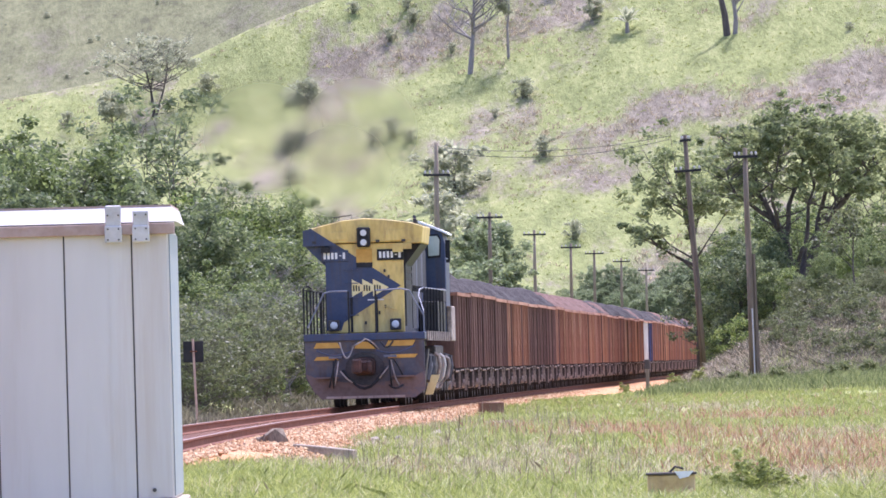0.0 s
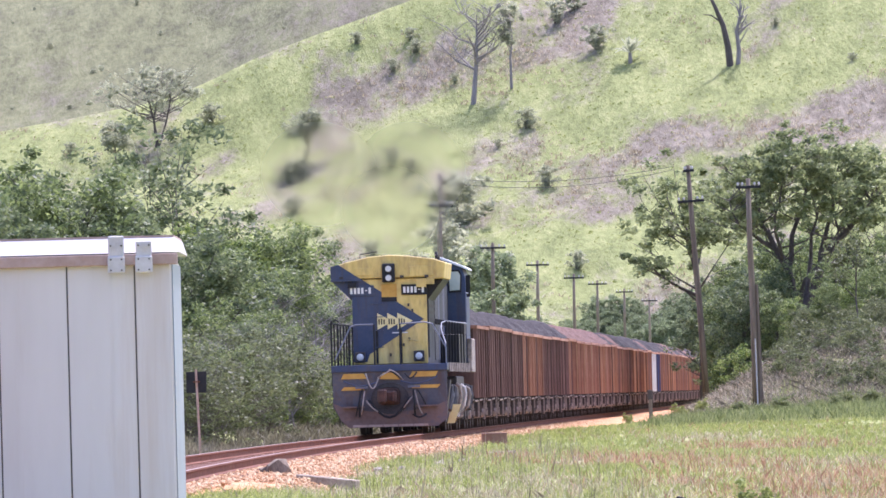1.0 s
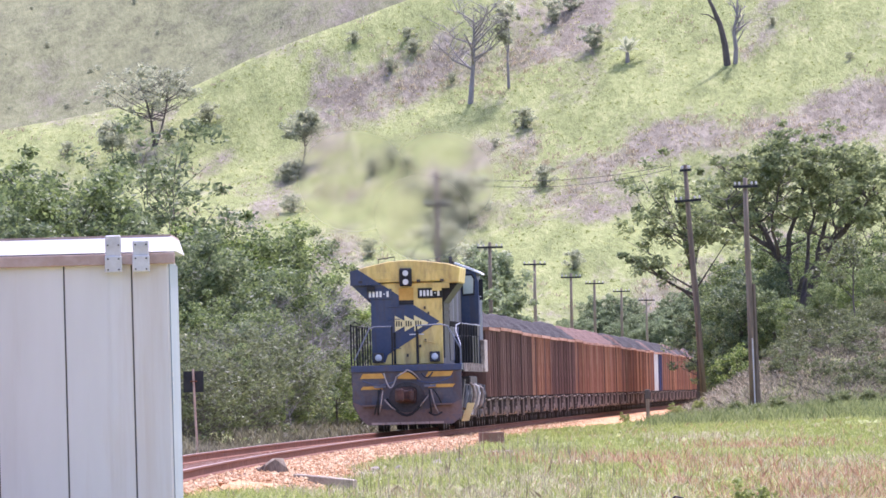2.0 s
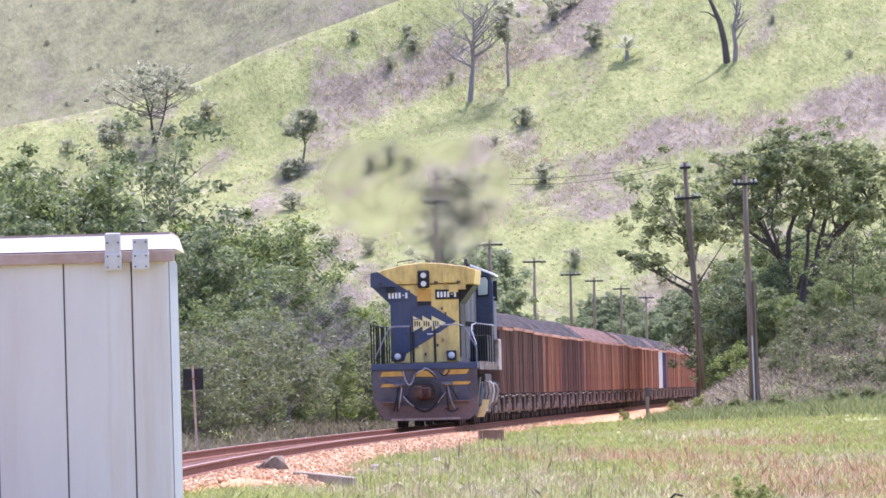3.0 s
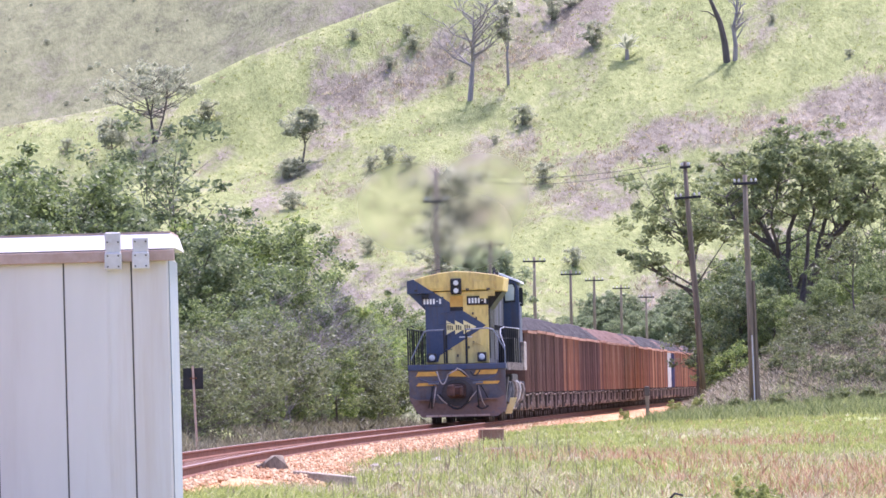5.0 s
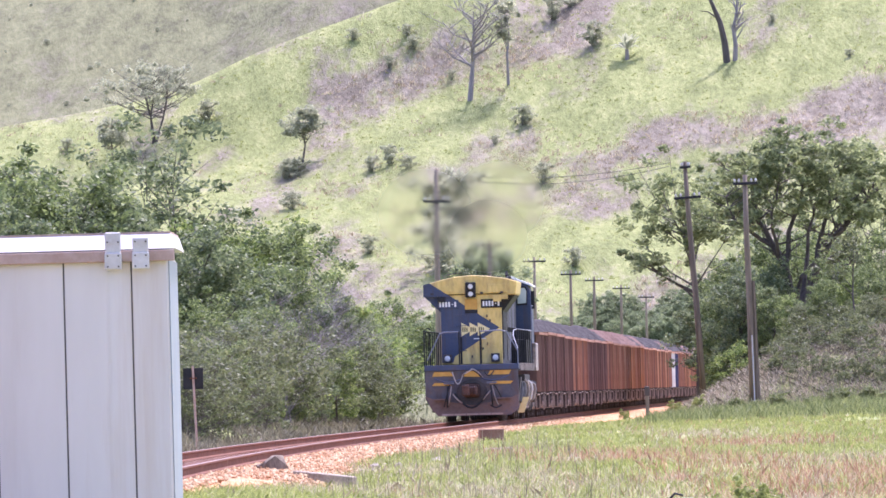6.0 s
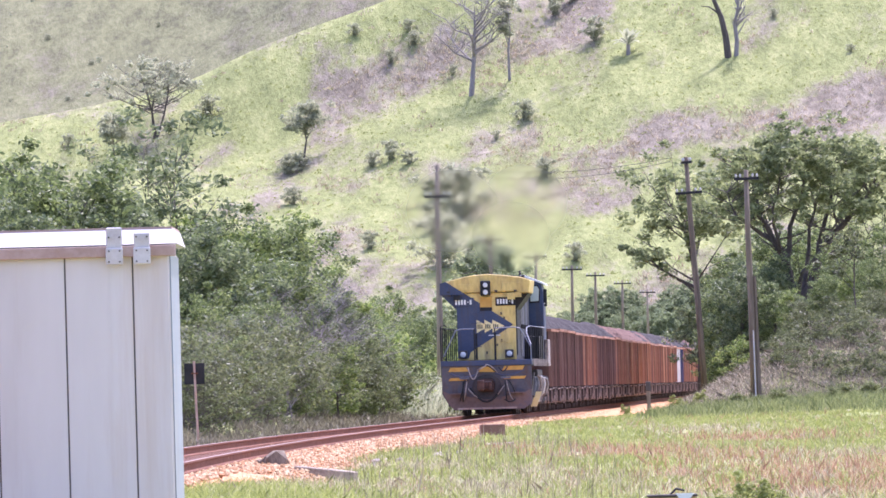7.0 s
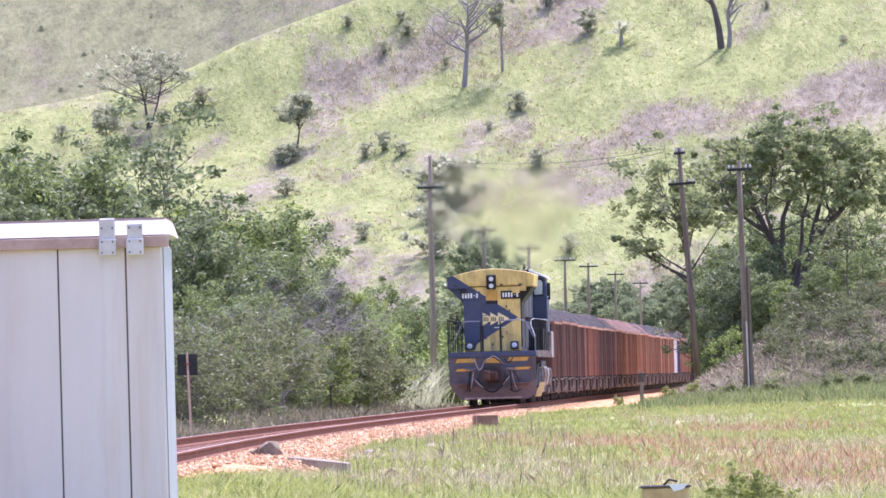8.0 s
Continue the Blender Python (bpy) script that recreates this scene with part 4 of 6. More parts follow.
for k in ORDER:
    if k in used:
        WAGONS.append(copy_thing(KINDS[k], pose(0, 0, 0)))
        WAGONS[-1].scale = (1, 1, random.uniform(0.988, 1.02))
    else:
        used.add(k)
        WAGONS.append(KINDS[k])


# ---------- line of poles ----------
def pole(x, y, z, h, lean, arms, name_label, conduit=False):
    p = tagged(new("utility_pole"), name_label, "utility pole", "poles along the track")
    bm = bmesh.new()
    tube(bm, [(0, 0, -0.6), (0.02, 0, h * 0.4), (-0.015, 0, h * 0.75), (0, 0, h)], [0.15, 0.135, 0.115, 0.09], 9)
    part("shaft", bm, M["wood"], p, smooth=True)
    for az, aw in arms:
        bm = bmesh.new()
        box(bm, -aw / 2, aw / 2, -0.17, -0.08, az - 0.055, az + 0.055)
        a = part("crossarm", bm, M["black"], p, bevel=0.008)
        for dx in (-aw / 2 + 0.08, aw / 2 - 0.08, -aw / 4, aw / 4):
            bm = bmesh.new()
            tube(bm, [(dx, -0.125, az + 0.05), (dx, -0.125, az + 0.12), (dx, -0.125, az + 0.2)], [0.02, 0.055, 0.03], 7)
            part("insulator", bm, M["galv"], a)
    if conduit:
        bm = bmesh.new()
        tube(bm, [(0.06, -0.16, -0.3), (0.05, -0.16, h * 0.32)], 0.03, 6)
        part("conduit", bm, M["galv"], p, "pale cable conduit")
        bm = bmesh.new()
        tube(bm, [(0.2, 0, -0.5), (0.16, 0, h * 0.55)], [0.11, 0.09], 7)
        part("stub_brace", bm, M["wood"], p)
    p.matrix_basis = pose(x, y, z, 0, lean, 0)
    return p


pole(-0.35, 430, -0.5, 11.1, 0.7, [(9.7, 1.15)], "tall weathered wooden pole with one crossarm")
pole(11.35, 440, 0.55, 10.35, -3.1, [(8.75, 1.2), (10.1, 0.5)], "leaning weathered wooden pole beside the cutting")
pole(12.25, 398, -0.1, 9.45, -0.6, [(9.1, 1.0)], "dark wooden pole on the dry bank", True)
for x, y, h in ((2.6, 573, 10.0), (5.9, 655, 10.0), (9.3, 735, 10.0), (12.0, 800, 10.2), (15.4, 870, 10.2), (19.0, 940, 10.0)):
    pole(x, y, -0.3, h, 0.5, [(h - 0.3, 1.5)], "distant wooden pole of the line along the track")


# ---------- signal cabinet ----------
def cabinet():
    c = tagged(new("signal_cabinet"), "chalky white steel trackside cabinet with overhanging roof", "equipment cabinet")
    X0, X1, Y, Z0, Z1, DEEP = -3.9, -1.8, 65.0, 0.17, 1.93, 2.0
    gz = float(ground_z(-2.5, 65.5))
    boxpart("plinth", (X0, X1 + 0.05, Y - 0.05, Y + DEEP + 0.05, gz - 0.2, Z0), M["concrete"], c, bevel=0.01)
    boxpart("body", (X0, X1, Y + 0.02, Y + DEEP, Z0, Z1), M["cab_white"], c, bevel=0.008)
    edges = [-3.9, -2.936, -2.484, -2.041, -1.802]
    for a, b in zip(edges, edges[1:]):
        boxpart("front_panel", (a + 0.005, b - 0.005, Y - 0.005, Y + 0.018, Z0 + 0.005, Z1), M["cab_white"], c, bevel=0.004)
    for x in edges[1:-1]:
        boxpart("seal", (x - 0.005, x + 0.005, Y, Y + 0.019, Z0 + 0.005, Z1), M["seam"], c)
    boxpart("fold_shadow_strip", (-2.2, -2.19, Y - 0.008, Y - 0.005, Z0 + 0.02, Z1 - 0.02), M["cab_white"], c)
    # sloping roof skirt
    bm = bmesh.new()
    a, b, z0, z1 = X0, X1 + 0.055, Z1 + 0.05, Z1 + 0.15
    quad_mesh(bm, [(a, Y - 0.05, z0), (b, Y - 0.05, z0), (b, Y + DEEP + 0.06, z0), (a, Y + DEEP + 0.06, z0),
                   (a, Y + 0.06, z1), (b - 0.03, Y + 0.06, z1), (b - 0.03, Y + DEEP - 0.05, z1), (a, Y + DEEP - 0.05, z1)])
    part("roof", bm, M["cab_roof"], c, "sun-bleached white roof", bevel=0.004)
    boxpart("roof_edge", (X0, b - 0.035, Y + 0.065, Y + DEEP - 0.06, z1, z1 + 0.014), M["cab_rust"], c, "rusty roof edge")
    boxpart("gutter", (X0, X1 + 0.045, Y - 0.055, Y - 0.006, Z1 - 0.03, Z1 + 0.045), M["cab_rust"], c, "rust-stained drip rail", bevel=0.006)
    for x, w, z in ((-2.155, 0.105, Z1 + 0.165), (-1.975, 0.105, Z1 + 0.13)):
        h = boxpart("hasp_plate", (x - w / 2, x + w / 2, Y - 0.075, Y - 0.056, Z1 - 0.075, z), M["galv"], c, bevel=0.008)
        boxpart("hasp_fold", (x - w / 2 - 0.004, x + w / 2 + 0.004, Y - 0.088, Y - 0.075, Z1 - 0.08, Z1 + 0.03), M["galv"], h, bevel=0.006)
        for dx in (-0.035, 0.035):
            for dz in (-0.06, 0.01, 0.1):
                bm = bmesh.new()
                tube(bm, [(x + dx, Y - 0.093, Z1 + dz), (x + dx, Y - 0.074, Z1 + dz)], 0.006, 8)
                part("rivet", bm, M["seam"], h)
    bm = bmesh.new()
    tube(bm, [(-1.975, Y - 0.079, Z1 + 0.09), (-1.975, Y - 0.0755, Z1 + 0.09)], 0.022, 12)
    part("hasp_hole", bm, M["cab_roof"], c)
    # right side, bluer and darker than the front panels
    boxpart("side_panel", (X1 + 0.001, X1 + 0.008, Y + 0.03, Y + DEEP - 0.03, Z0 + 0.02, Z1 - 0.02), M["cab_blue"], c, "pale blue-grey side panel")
    for z in (1.1, 1.16, 1.73, 0.98):
        boxpart("side_latch", (X1, X1 + 0.012, Y + 0.05, Y + 0.1, z, z + 0.035), M["galv"], c, bevel=0.004)
    bm = bmesh.new()
    tube(bm, [(-1.93, Y - 0.02, 0.23), (-1.93, Y - 0.005, 0.23)], 0.014, 8)
    part("drain_bolt", bm, M["seam"], c)
    return c


cabinet()


# ---------- trees ----------
def tube_np(V, Fc, pts, rad, sides=5):
    pts = [Vector(p) for p in pts]
    o = len(V)
    for i, p in enumerate(pts):
        d = (pts[min(i + 1, len(pts) - 1)] - pts[max(i - 1, 0)]).normalized()
        u = d.cross(Vector((1, 0.1, 0)) if abs(d.z) > 0.8 else Vector((0, 0.1, 1))).normalized()
        w = d.cross(u)
        for k in range(sides):
            q = p + (u * math.cos(k * 6.283 / sides) + w * math.sin(k * 6.283 / sides)) * rad[i]
            V.append((q.x, q.y, q.z))
    for i in range(len(pts) - 1):
        for k in range(sides):
            a, b = o + i * sides + k, o + i * sides + (k + 1) % sides
            Fc.append((a, b, b + sides, a + sides))


def leaves(rng, centers, radii, per, size, flat=0.75):
    """Leaf blades scattered through clumps."""
    cs = np.repeat(np.asarray(centers), per, 0)
    rs = np.repeat(np.asarray(radii), per)
    n = len(cs)
    v = rng.normal(size=(n, 3))
    v /= np.linalg.norm(v, axis=1, keepdims=True)
    r = rs * rng.random(n) ** 0.45
    p = cs + v * r[:, None] * np.array([1, 1, flat])
    a = rng.normal(size=(n, 3))
    a[:, 2] *= 0.6
    a /= np.linalg.norm(a, axis=1, keepdims=True)
    b = np.cross(a, rng.normal(size=(n, 3)))
    b /= np.linalg.norm(b, axis=1, keepdims=True) + 1e-9
    s = size * (0.5 + rng.random(n))[:, None]
    V = np.stack([p - a * s, p + b * s * 0.45, p + a * s, p - b * s * 0.45], 1).reshape(-1, 3)
    faces = [(4 * i, 4 * i + 1, 4 * i + 2, 4 * i + 3) for i in range(n)]
    return V, faces


def tree(name, label, category, seed, height, spread, trunk=0.3, limbs=6, clumps=60, per=60, leaf=0.13, clump_r=0.6, mat_leaf="leaf_mid", bark="bark", girth=0.14, low=0.25, stems=1, bare=False, group=""):
    rng = np.random.default_rng(seed)
    t = tagged(new(name), label, category, group)
    V, Fc = [], []
    centers = []
    for s in range(stems):
        base = Vector((rng.normal() * 0.25 * (stems > 1), rng.normal() * 0.25 * (stems > 1), -0.3))
        top = Vector((rng.normal() * spread * 0.15 + (s - (stems - 1) / 2) * spread * 0.3 * (stems > 1), rng.normal() * spread * 0.15, height * 0.8))
        mid = base.lerp(top, 0.45) + Vector((rng.normal(), rng.normal(), 0)) * spread * 0.07
        g = girth / stems ** 0.5
        pts = [base, base.lerp(mid, 0.5), mid, mid.lerp(top, 0.5) + Vector((rng.normal(), rng.normal(), 0)) * 0.15, top]
        tube_np(V, Fc, pts, [g, g * 0.8, g * 0.62, g * 0.4, g * 0.12], 7)
        for k in range(limbs):
            u = trunk + (0.95 - trunk) * (k + rng.random() * 0.6) / limbs
            p0 = base.lerp(mid, u / 0.45) if u < 0.45 else mid.lerp(top, (u - 0.45) / 0.55)
            an = rng.random() * 6.283
            reach = spread * (0.75 + 0.5 * rng.random()) * (1.0 - 0.55 * max(0, u - 0.4))
            p2 = p0 + Vector((math.cos(an) * reach, math.sin(an) * reach, height * (0.12 + 0.22 * rng.random())))
            p1 = p0.lerp(p2, 0.5) + Vector((rng.normal() * 0.2, rng.normal() * 0.2, -0.05 * height * rng.random()))
            gl = g * 0.5 * (1.1 - u * 0.6)
            tube_np(V, Fc, [p0, p1, p2], [gl, gl * 0.65, gl * 0.2], 5)
            centers += [p2, p1.lerp(p2, 0.6)]
            for q in range(3 if not bare else 6):
                st = p0.lerp(p1, 0.5 + 0.5 * rng.random()) if q % 2 else p1.lerp(p2, rng.random() * 0.8)
                en = st + Vector((rng.normal(), rng.normal(), 0.5 + 0.6 * rng.random())) * (0.3 * reach + 0.3)
                tube_np(V, Fc, [st, st.lerp(en, 0.5) + Vector((rng.normal(), rng.normal(), 0)) * 0.06, en], [gl * 0.35, gl * 0.25, gl * 0.08], 4)
                centers.append(en)
                if bare:
                    for _ in range(4):
                        tw = en + Vector((rng.normal(), rng.normal(), 0.6 * rng.random() + 0.1)) * (0.12 * reach + 0.15)
                        tube_np(V, Fc, [st.lerp(en, 0.6), tw], [gl * 0.16, gl * 0.05], 3)
    w = new("trunk", soup("trunk", V, Fc, [M[bark]]))
    w.parent = t
    if clumps:
        cs, rs = [], []
        for i in range(clumps):
            if i < len(centers) and rng.random() < 0.85:
                c = np.array(centers[i]) + rng.normal(size=3) * 0.25
            else:
                a, rr = rng.random() * 6.283, spread * math.sqrt(rng.random())
                zz = height * (low + (1 - low) * rng.random())
                k = math.sqrt(max(0.05, 1 - abs((zz / height - 0.6) / 0.55) ** 2.2))
                c = np.array([math.cos(a) * rr * k, math.sin(a) * rr * k, zz])
            cs.append(c)
            rs.append(clump_r * (0.55 + 0.8 * rng.random()))
        LV, LF = leaves(rng, cs, rs, per, leaf)
        LV[:, 2] = np.maximum(LV[:, 2], 0.02)
        o = new("crown", soup("crown", LV, LF, [M[mat_leaf]]))
        o.parent = t
    return t


def stand(t, x, y, turn=0.0, scale=1.0, first=False, sink=0.05):
    m = pose(x, y, float(ground_z(x, y)) - sink, 0, 0, turn)
    o = t if first else copy_thing(t, m)
    o.scale = (1, 1, 1)
    o.matrix_basis = m @ Matrix.Scale(scale, 4)
    return o


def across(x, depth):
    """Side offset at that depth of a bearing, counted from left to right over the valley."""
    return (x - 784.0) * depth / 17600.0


T1 = tree("tree", "dense mid-green broadleaf tree in the trackside thicket", "tree", 11, 7.5, 2.4, 0.3, 9, 130, 110, 0.095, 0.55, "leaf_mid", low=0.1)
T2 = tree("tree", "dark green bushy tree in the trackside thicket", "tree", 12, 6.0, 2.1, 0.25, 9, 120, 110, 0.09, 0.5, "leaf_dark", low=0.03)
T3 = tree("tree", "slender open tree with sparse dark foliage", "tree", 13, 9.0, 1.9, 0.42, 9, 62, 60, 0.095, 0.48, "leaf_dark", low=0.5, stems=2, girth=0.1)
T4 = tree("shrub", "olive dusty shrub at the thicket's edge", "shrub", 14, 3.0, 1.5, 0.15, 7, 70, 90, 0.065, 0.42, "leaf_olive", low=0.0, stems=3, girth=0.07)
T5 = tree("tree", "bright yellow-green leafy tree in the thicket", "tree", 15, 6.5, 2.1, 0.3, 8, 110, 110, 0.09, 0.5, "leaf_bright", low=0.2)
T6 = tree("shrub", "bright green low shrub beside the track", "shrub", 16, 2.2, 1.2, 0.1, 6, 50, 80, 0.07, 0.38, "leaf_bright", low=0.0, stems=3, girth=0.05)
T7 = tree("shrub", "half-bare twiggy grey-brown shrub in the thicket", "shrub", 17, 4.2, 1.5, 0.15, 8, 30, 40, 0.06, 0.4, "leaf_olive", "deadwood", low=0.1, stems=3, girth=0.08, bare=True)
T8 = tree("shrub", "brown-grey twiggy scrub at the ballast's edge", "shrub", 19, 2.6, 1.5, 0.12, 8, 60, 70, 0.06, 0.4, "leaf_olive", "bark", low=0.0, stems=4, girth=0.05, bare=True)
first = set()


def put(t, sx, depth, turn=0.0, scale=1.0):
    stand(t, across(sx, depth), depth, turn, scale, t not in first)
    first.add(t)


rng = random.Random(3)
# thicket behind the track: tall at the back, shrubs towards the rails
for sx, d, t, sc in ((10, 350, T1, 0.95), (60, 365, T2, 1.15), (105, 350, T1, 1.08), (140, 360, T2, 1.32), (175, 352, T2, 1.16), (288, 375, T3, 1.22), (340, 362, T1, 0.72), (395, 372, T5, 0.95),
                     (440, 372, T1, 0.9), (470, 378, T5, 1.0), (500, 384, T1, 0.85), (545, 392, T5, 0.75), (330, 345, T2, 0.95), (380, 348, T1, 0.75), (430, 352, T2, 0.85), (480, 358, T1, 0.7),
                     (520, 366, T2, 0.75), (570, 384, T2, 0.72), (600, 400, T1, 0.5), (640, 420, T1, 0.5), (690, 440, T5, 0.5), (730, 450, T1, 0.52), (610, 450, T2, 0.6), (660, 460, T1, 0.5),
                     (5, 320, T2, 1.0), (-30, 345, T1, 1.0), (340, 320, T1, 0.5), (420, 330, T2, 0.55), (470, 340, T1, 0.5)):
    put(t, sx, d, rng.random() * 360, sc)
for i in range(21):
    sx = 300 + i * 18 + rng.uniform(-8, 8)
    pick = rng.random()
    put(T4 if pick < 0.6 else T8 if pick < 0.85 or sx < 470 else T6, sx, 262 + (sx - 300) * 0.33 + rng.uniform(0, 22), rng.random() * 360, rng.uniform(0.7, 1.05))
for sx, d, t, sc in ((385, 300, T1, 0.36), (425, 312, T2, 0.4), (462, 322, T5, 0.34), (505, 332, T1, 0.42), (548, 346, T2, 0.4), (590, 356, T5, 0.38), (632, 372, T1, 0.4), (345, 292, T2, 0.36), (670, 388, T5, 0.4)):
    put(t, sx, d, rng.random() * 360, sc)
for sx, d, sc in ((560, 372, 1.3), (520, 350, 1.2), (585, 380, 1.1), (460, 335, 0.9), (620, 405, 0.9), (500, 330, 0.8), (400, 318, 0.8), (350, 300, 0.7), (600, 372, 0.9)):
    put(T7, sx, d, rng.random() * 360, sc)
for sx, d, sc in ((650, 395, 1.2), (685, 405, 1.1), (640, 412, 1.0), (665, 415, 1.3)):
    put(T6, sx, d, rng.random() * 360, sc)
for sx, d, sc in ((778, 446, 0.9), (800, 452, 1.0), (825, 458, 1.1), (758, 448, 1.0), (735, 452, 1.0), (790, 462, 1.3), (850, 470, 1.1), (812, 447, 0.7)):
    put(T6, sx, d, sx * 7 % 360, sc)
# big tree on the cutting
def big_tree():
    """Two leaning trunks that fork low, long bowed limbs and a wide, high crown carried on their ends."""
    r = np.random.default_rng(21)
    t = tagged(new("tree"), "big spreading dark green tree on the cutting's bank", "tree")
    limbs = [
        ([(0, 0, -0.4), (0.4, 0.2, 2.3), (1.2, 0.4, 4.2), (2.1, 0.5, 5.5), (3.0, 0.6, 6.3), (3.7, 0.6, 7.2)], 0.3),
        ([(1.2, 0.4, 4.2), (2.0, -0.3, 4.6), (3.1, -0.8, 4.9), (4.2, -1.0, 5.4)], 0.13),
        ([(0.8, 0.3, 3.4), (1.8, -0.6, 3.7), (2.7, -1.2, 4.2), (3.6, -1.5, 4.4)], 0.11),
        ([(0.1, 0, -0.4), (0.1, -0.2, 2.5), (-0.3, -0.4, 4.1), (-0.9, -0.6, 5.1), (-1.5, -0.6, 6.3), (-1.9, -0.4, 8.2)], 0.24),
        ([(-0.3, -0.4, 4.1), (-0.1, 0.2, 5.7), (0.5, 0.6, 7.0), (0.7, 0.7, 8.8)], 0.15),
        ([(1.2, 0.4, 4.2), (1.5, 1.0, 5.7), (1.9, 1.4, 7.1), (2.1, 1.6, 8.6)], 0.15),
        ([(0.1, -0.2, 2.5), (0.4, -0.9, 3.6), (1.6, -1.3, 5.2), (2.4, -1.5, 6.8)], 0.13),
        ([(-0.9, -0.6, 5.1), (-1.8, -0.9, 5.7), (-2.6, -1.1, 6.3), (-3.0, -1.2, 7.4)], 0.12),
        ([(-0.3, -0.4, 4.1), (-0.8, 0.9, 5.2), (-1.6, 1.8, 6.4), (-2.4, 2.2, 7.8)], 0.12),
        ([(0.4, 0.2, 2.3), (0.8, 1.4, 4.6), (1.2, 2.4, 6.6), (1.0, 2.8, 8.4)], 0.13),
        ([(-0.6, -0.5, 4.6), (-0.9, -1.5, 5.8), (-0.7, -2.2, 7.2), (-0.4, -2.4, 8.6)], 0.1),
        ([(2.1, 0.5, 5.5), (3.2, 1.2, 6.6), (4.2, 1.4, 7.6)], 0.1)]
    cs, rs = [], []
    for k, (pts, g) in enumerate(limbs):
        V, Fc = [], []
        pts = [Vector(p) for p in pts]
        fine = []
        for a, b in zip(pts, pts[1:]):
            fine += [a, a.lerp(b, 0.5) + Vector(r.normal(size=3)) * 0.07]
        fine.append(pts[-1])
        n = len(fine)
        tube_np(V, Fc, fine, [g * (1 - 0.82 * i / (n - 1)) for i in range(n)], 7)
        for i in range(n // 2, n):
            for q in range(4):
                st = fine[i]
                en = st + Vector((r.normal() * 0.75, r.normal() * 0.75, 0.35 + 0.7 * r.random()))
                tube_np(V, Fc, [st, st.lerp(en, 0.5) + Vector((0.08 * r.normal(), 0, -0.08)), en], [g * 0.22, g * 0.15, g * 0.05], 4)
                for w in range(2):
                    tw = en + Vector((r.normal() * 0.45, r.normal() * 0.45, 0.3 * r.random()))
                    tube_np(V, Fc, [st.lerp(en, 0.7), tw], [g * 0.1, 0.008], 3)
                    if i > n * 0.62 and tw.z > 5.4 + 0.5 * r.random():
                        cs.append(np.array(tw)), rs.append(0.34)
        o = new("limb", soup("limb", V, Fc, [M["bark"]]))
        o.parent = t
    # sprays of leaves over the dome, thinner inside
    for k in range(360):
        az, up = r.random() * 6.283, r.random() ** 0.8
        q = 0.72 + 0.3 * r.random()
        lobe = 1 + 0.13 * math.sin(az * 3 + 1) + 0.1 * math.sin(az * 5 + up * 6)
        flat = math.sqrt(1 - up * up)
        cs.append(np.array([0.75 + 4.4 * q * flat * math.cos(az) * lobe, 3.6 * q * flat * math.sin(az), 6.4 + 4.1 * q * up * lobe - 0.7 * (flat > 0.9) * r.random()]))
        rs.append(0.3 + 0.22 * r.random())
    LV, LF = leaves(r, cs, rs, 46, 0.11, 0.6)
    o = new("crown", soup("crown", LV, LF, [M["leaf_crown"]]))
    o.parent = t
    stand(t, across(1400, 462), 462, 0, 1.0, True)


big_tree()
B2 = tree("tree", "slender tree with layered branches reaching over the track", "tree", 22, 10.6, 2.4, 0.58, 14, 90, 70, 0.11, 0.42, "leaf_crown", low=0.72)
def low_limb():
    """The long low limb that reaches out over the rails, with its sprays of leaves."""
    r = np.random.default_rng(23)
    V, Fc = [], []
    path = [Vector(q) for q in ((0, 0, 5.0), (-0.8, 0.1, 5.4), (-1.6, 0.1, 5.9), (-2.2, 0, 6.5), (-2.8, 0, 6.6))]
    tube_np(V, Fc, path, [0.09, 0.07, 0.055, 0.035, 0.015], 6)
    cs = []
    for k in range(9):
        a = path[2].lerp(path[4], k / 8)
        b = a + Vector((r.normal() * 0.25, r.normal() * 0.3, 0.1 + 0.25 * r.random()))
        tube_np(V, Fc, [a, b], [0.025, 0.01], 4)
        cs.append(np.array(b))
    o = new("limb", soup("limb", V, Fc, [M["bark"]]))
    o.parent = B2
    LV, LF = leaves(r, cs, [0.28] * len(cs), 90, 0.1, 0.5)
    o = new("limb_foliage", soup("limb_foliage", LV, LF, [M["leaf_dark"]]))
    o.parent = B2


low_limb()
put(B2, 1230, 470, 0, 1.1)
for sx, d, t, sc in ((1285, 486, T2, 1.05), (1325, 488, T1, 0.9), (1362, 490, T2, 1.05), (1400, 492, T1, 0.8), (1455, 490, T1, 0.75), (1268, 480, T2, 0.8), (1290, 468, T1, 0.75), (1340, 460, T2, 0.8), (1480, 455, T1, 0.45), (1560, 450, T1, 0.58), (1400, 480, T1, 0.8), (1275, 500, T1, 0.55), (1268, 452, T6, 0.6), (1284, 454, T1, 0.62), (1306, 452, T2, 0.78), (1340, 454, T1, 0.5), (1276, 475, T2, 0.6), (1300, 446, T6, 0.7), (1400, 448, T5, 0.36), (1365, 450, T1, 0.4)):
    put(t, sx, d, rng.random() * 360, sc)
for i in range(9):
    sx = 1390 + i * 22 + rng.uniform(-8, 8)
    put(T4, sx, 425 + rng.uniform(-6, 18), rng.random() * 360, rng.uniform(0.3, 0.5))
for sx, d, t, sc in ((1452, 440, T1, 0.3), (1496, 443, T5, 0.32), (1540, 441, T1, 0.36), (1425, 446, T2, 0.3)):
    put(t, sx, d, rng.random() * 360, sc)
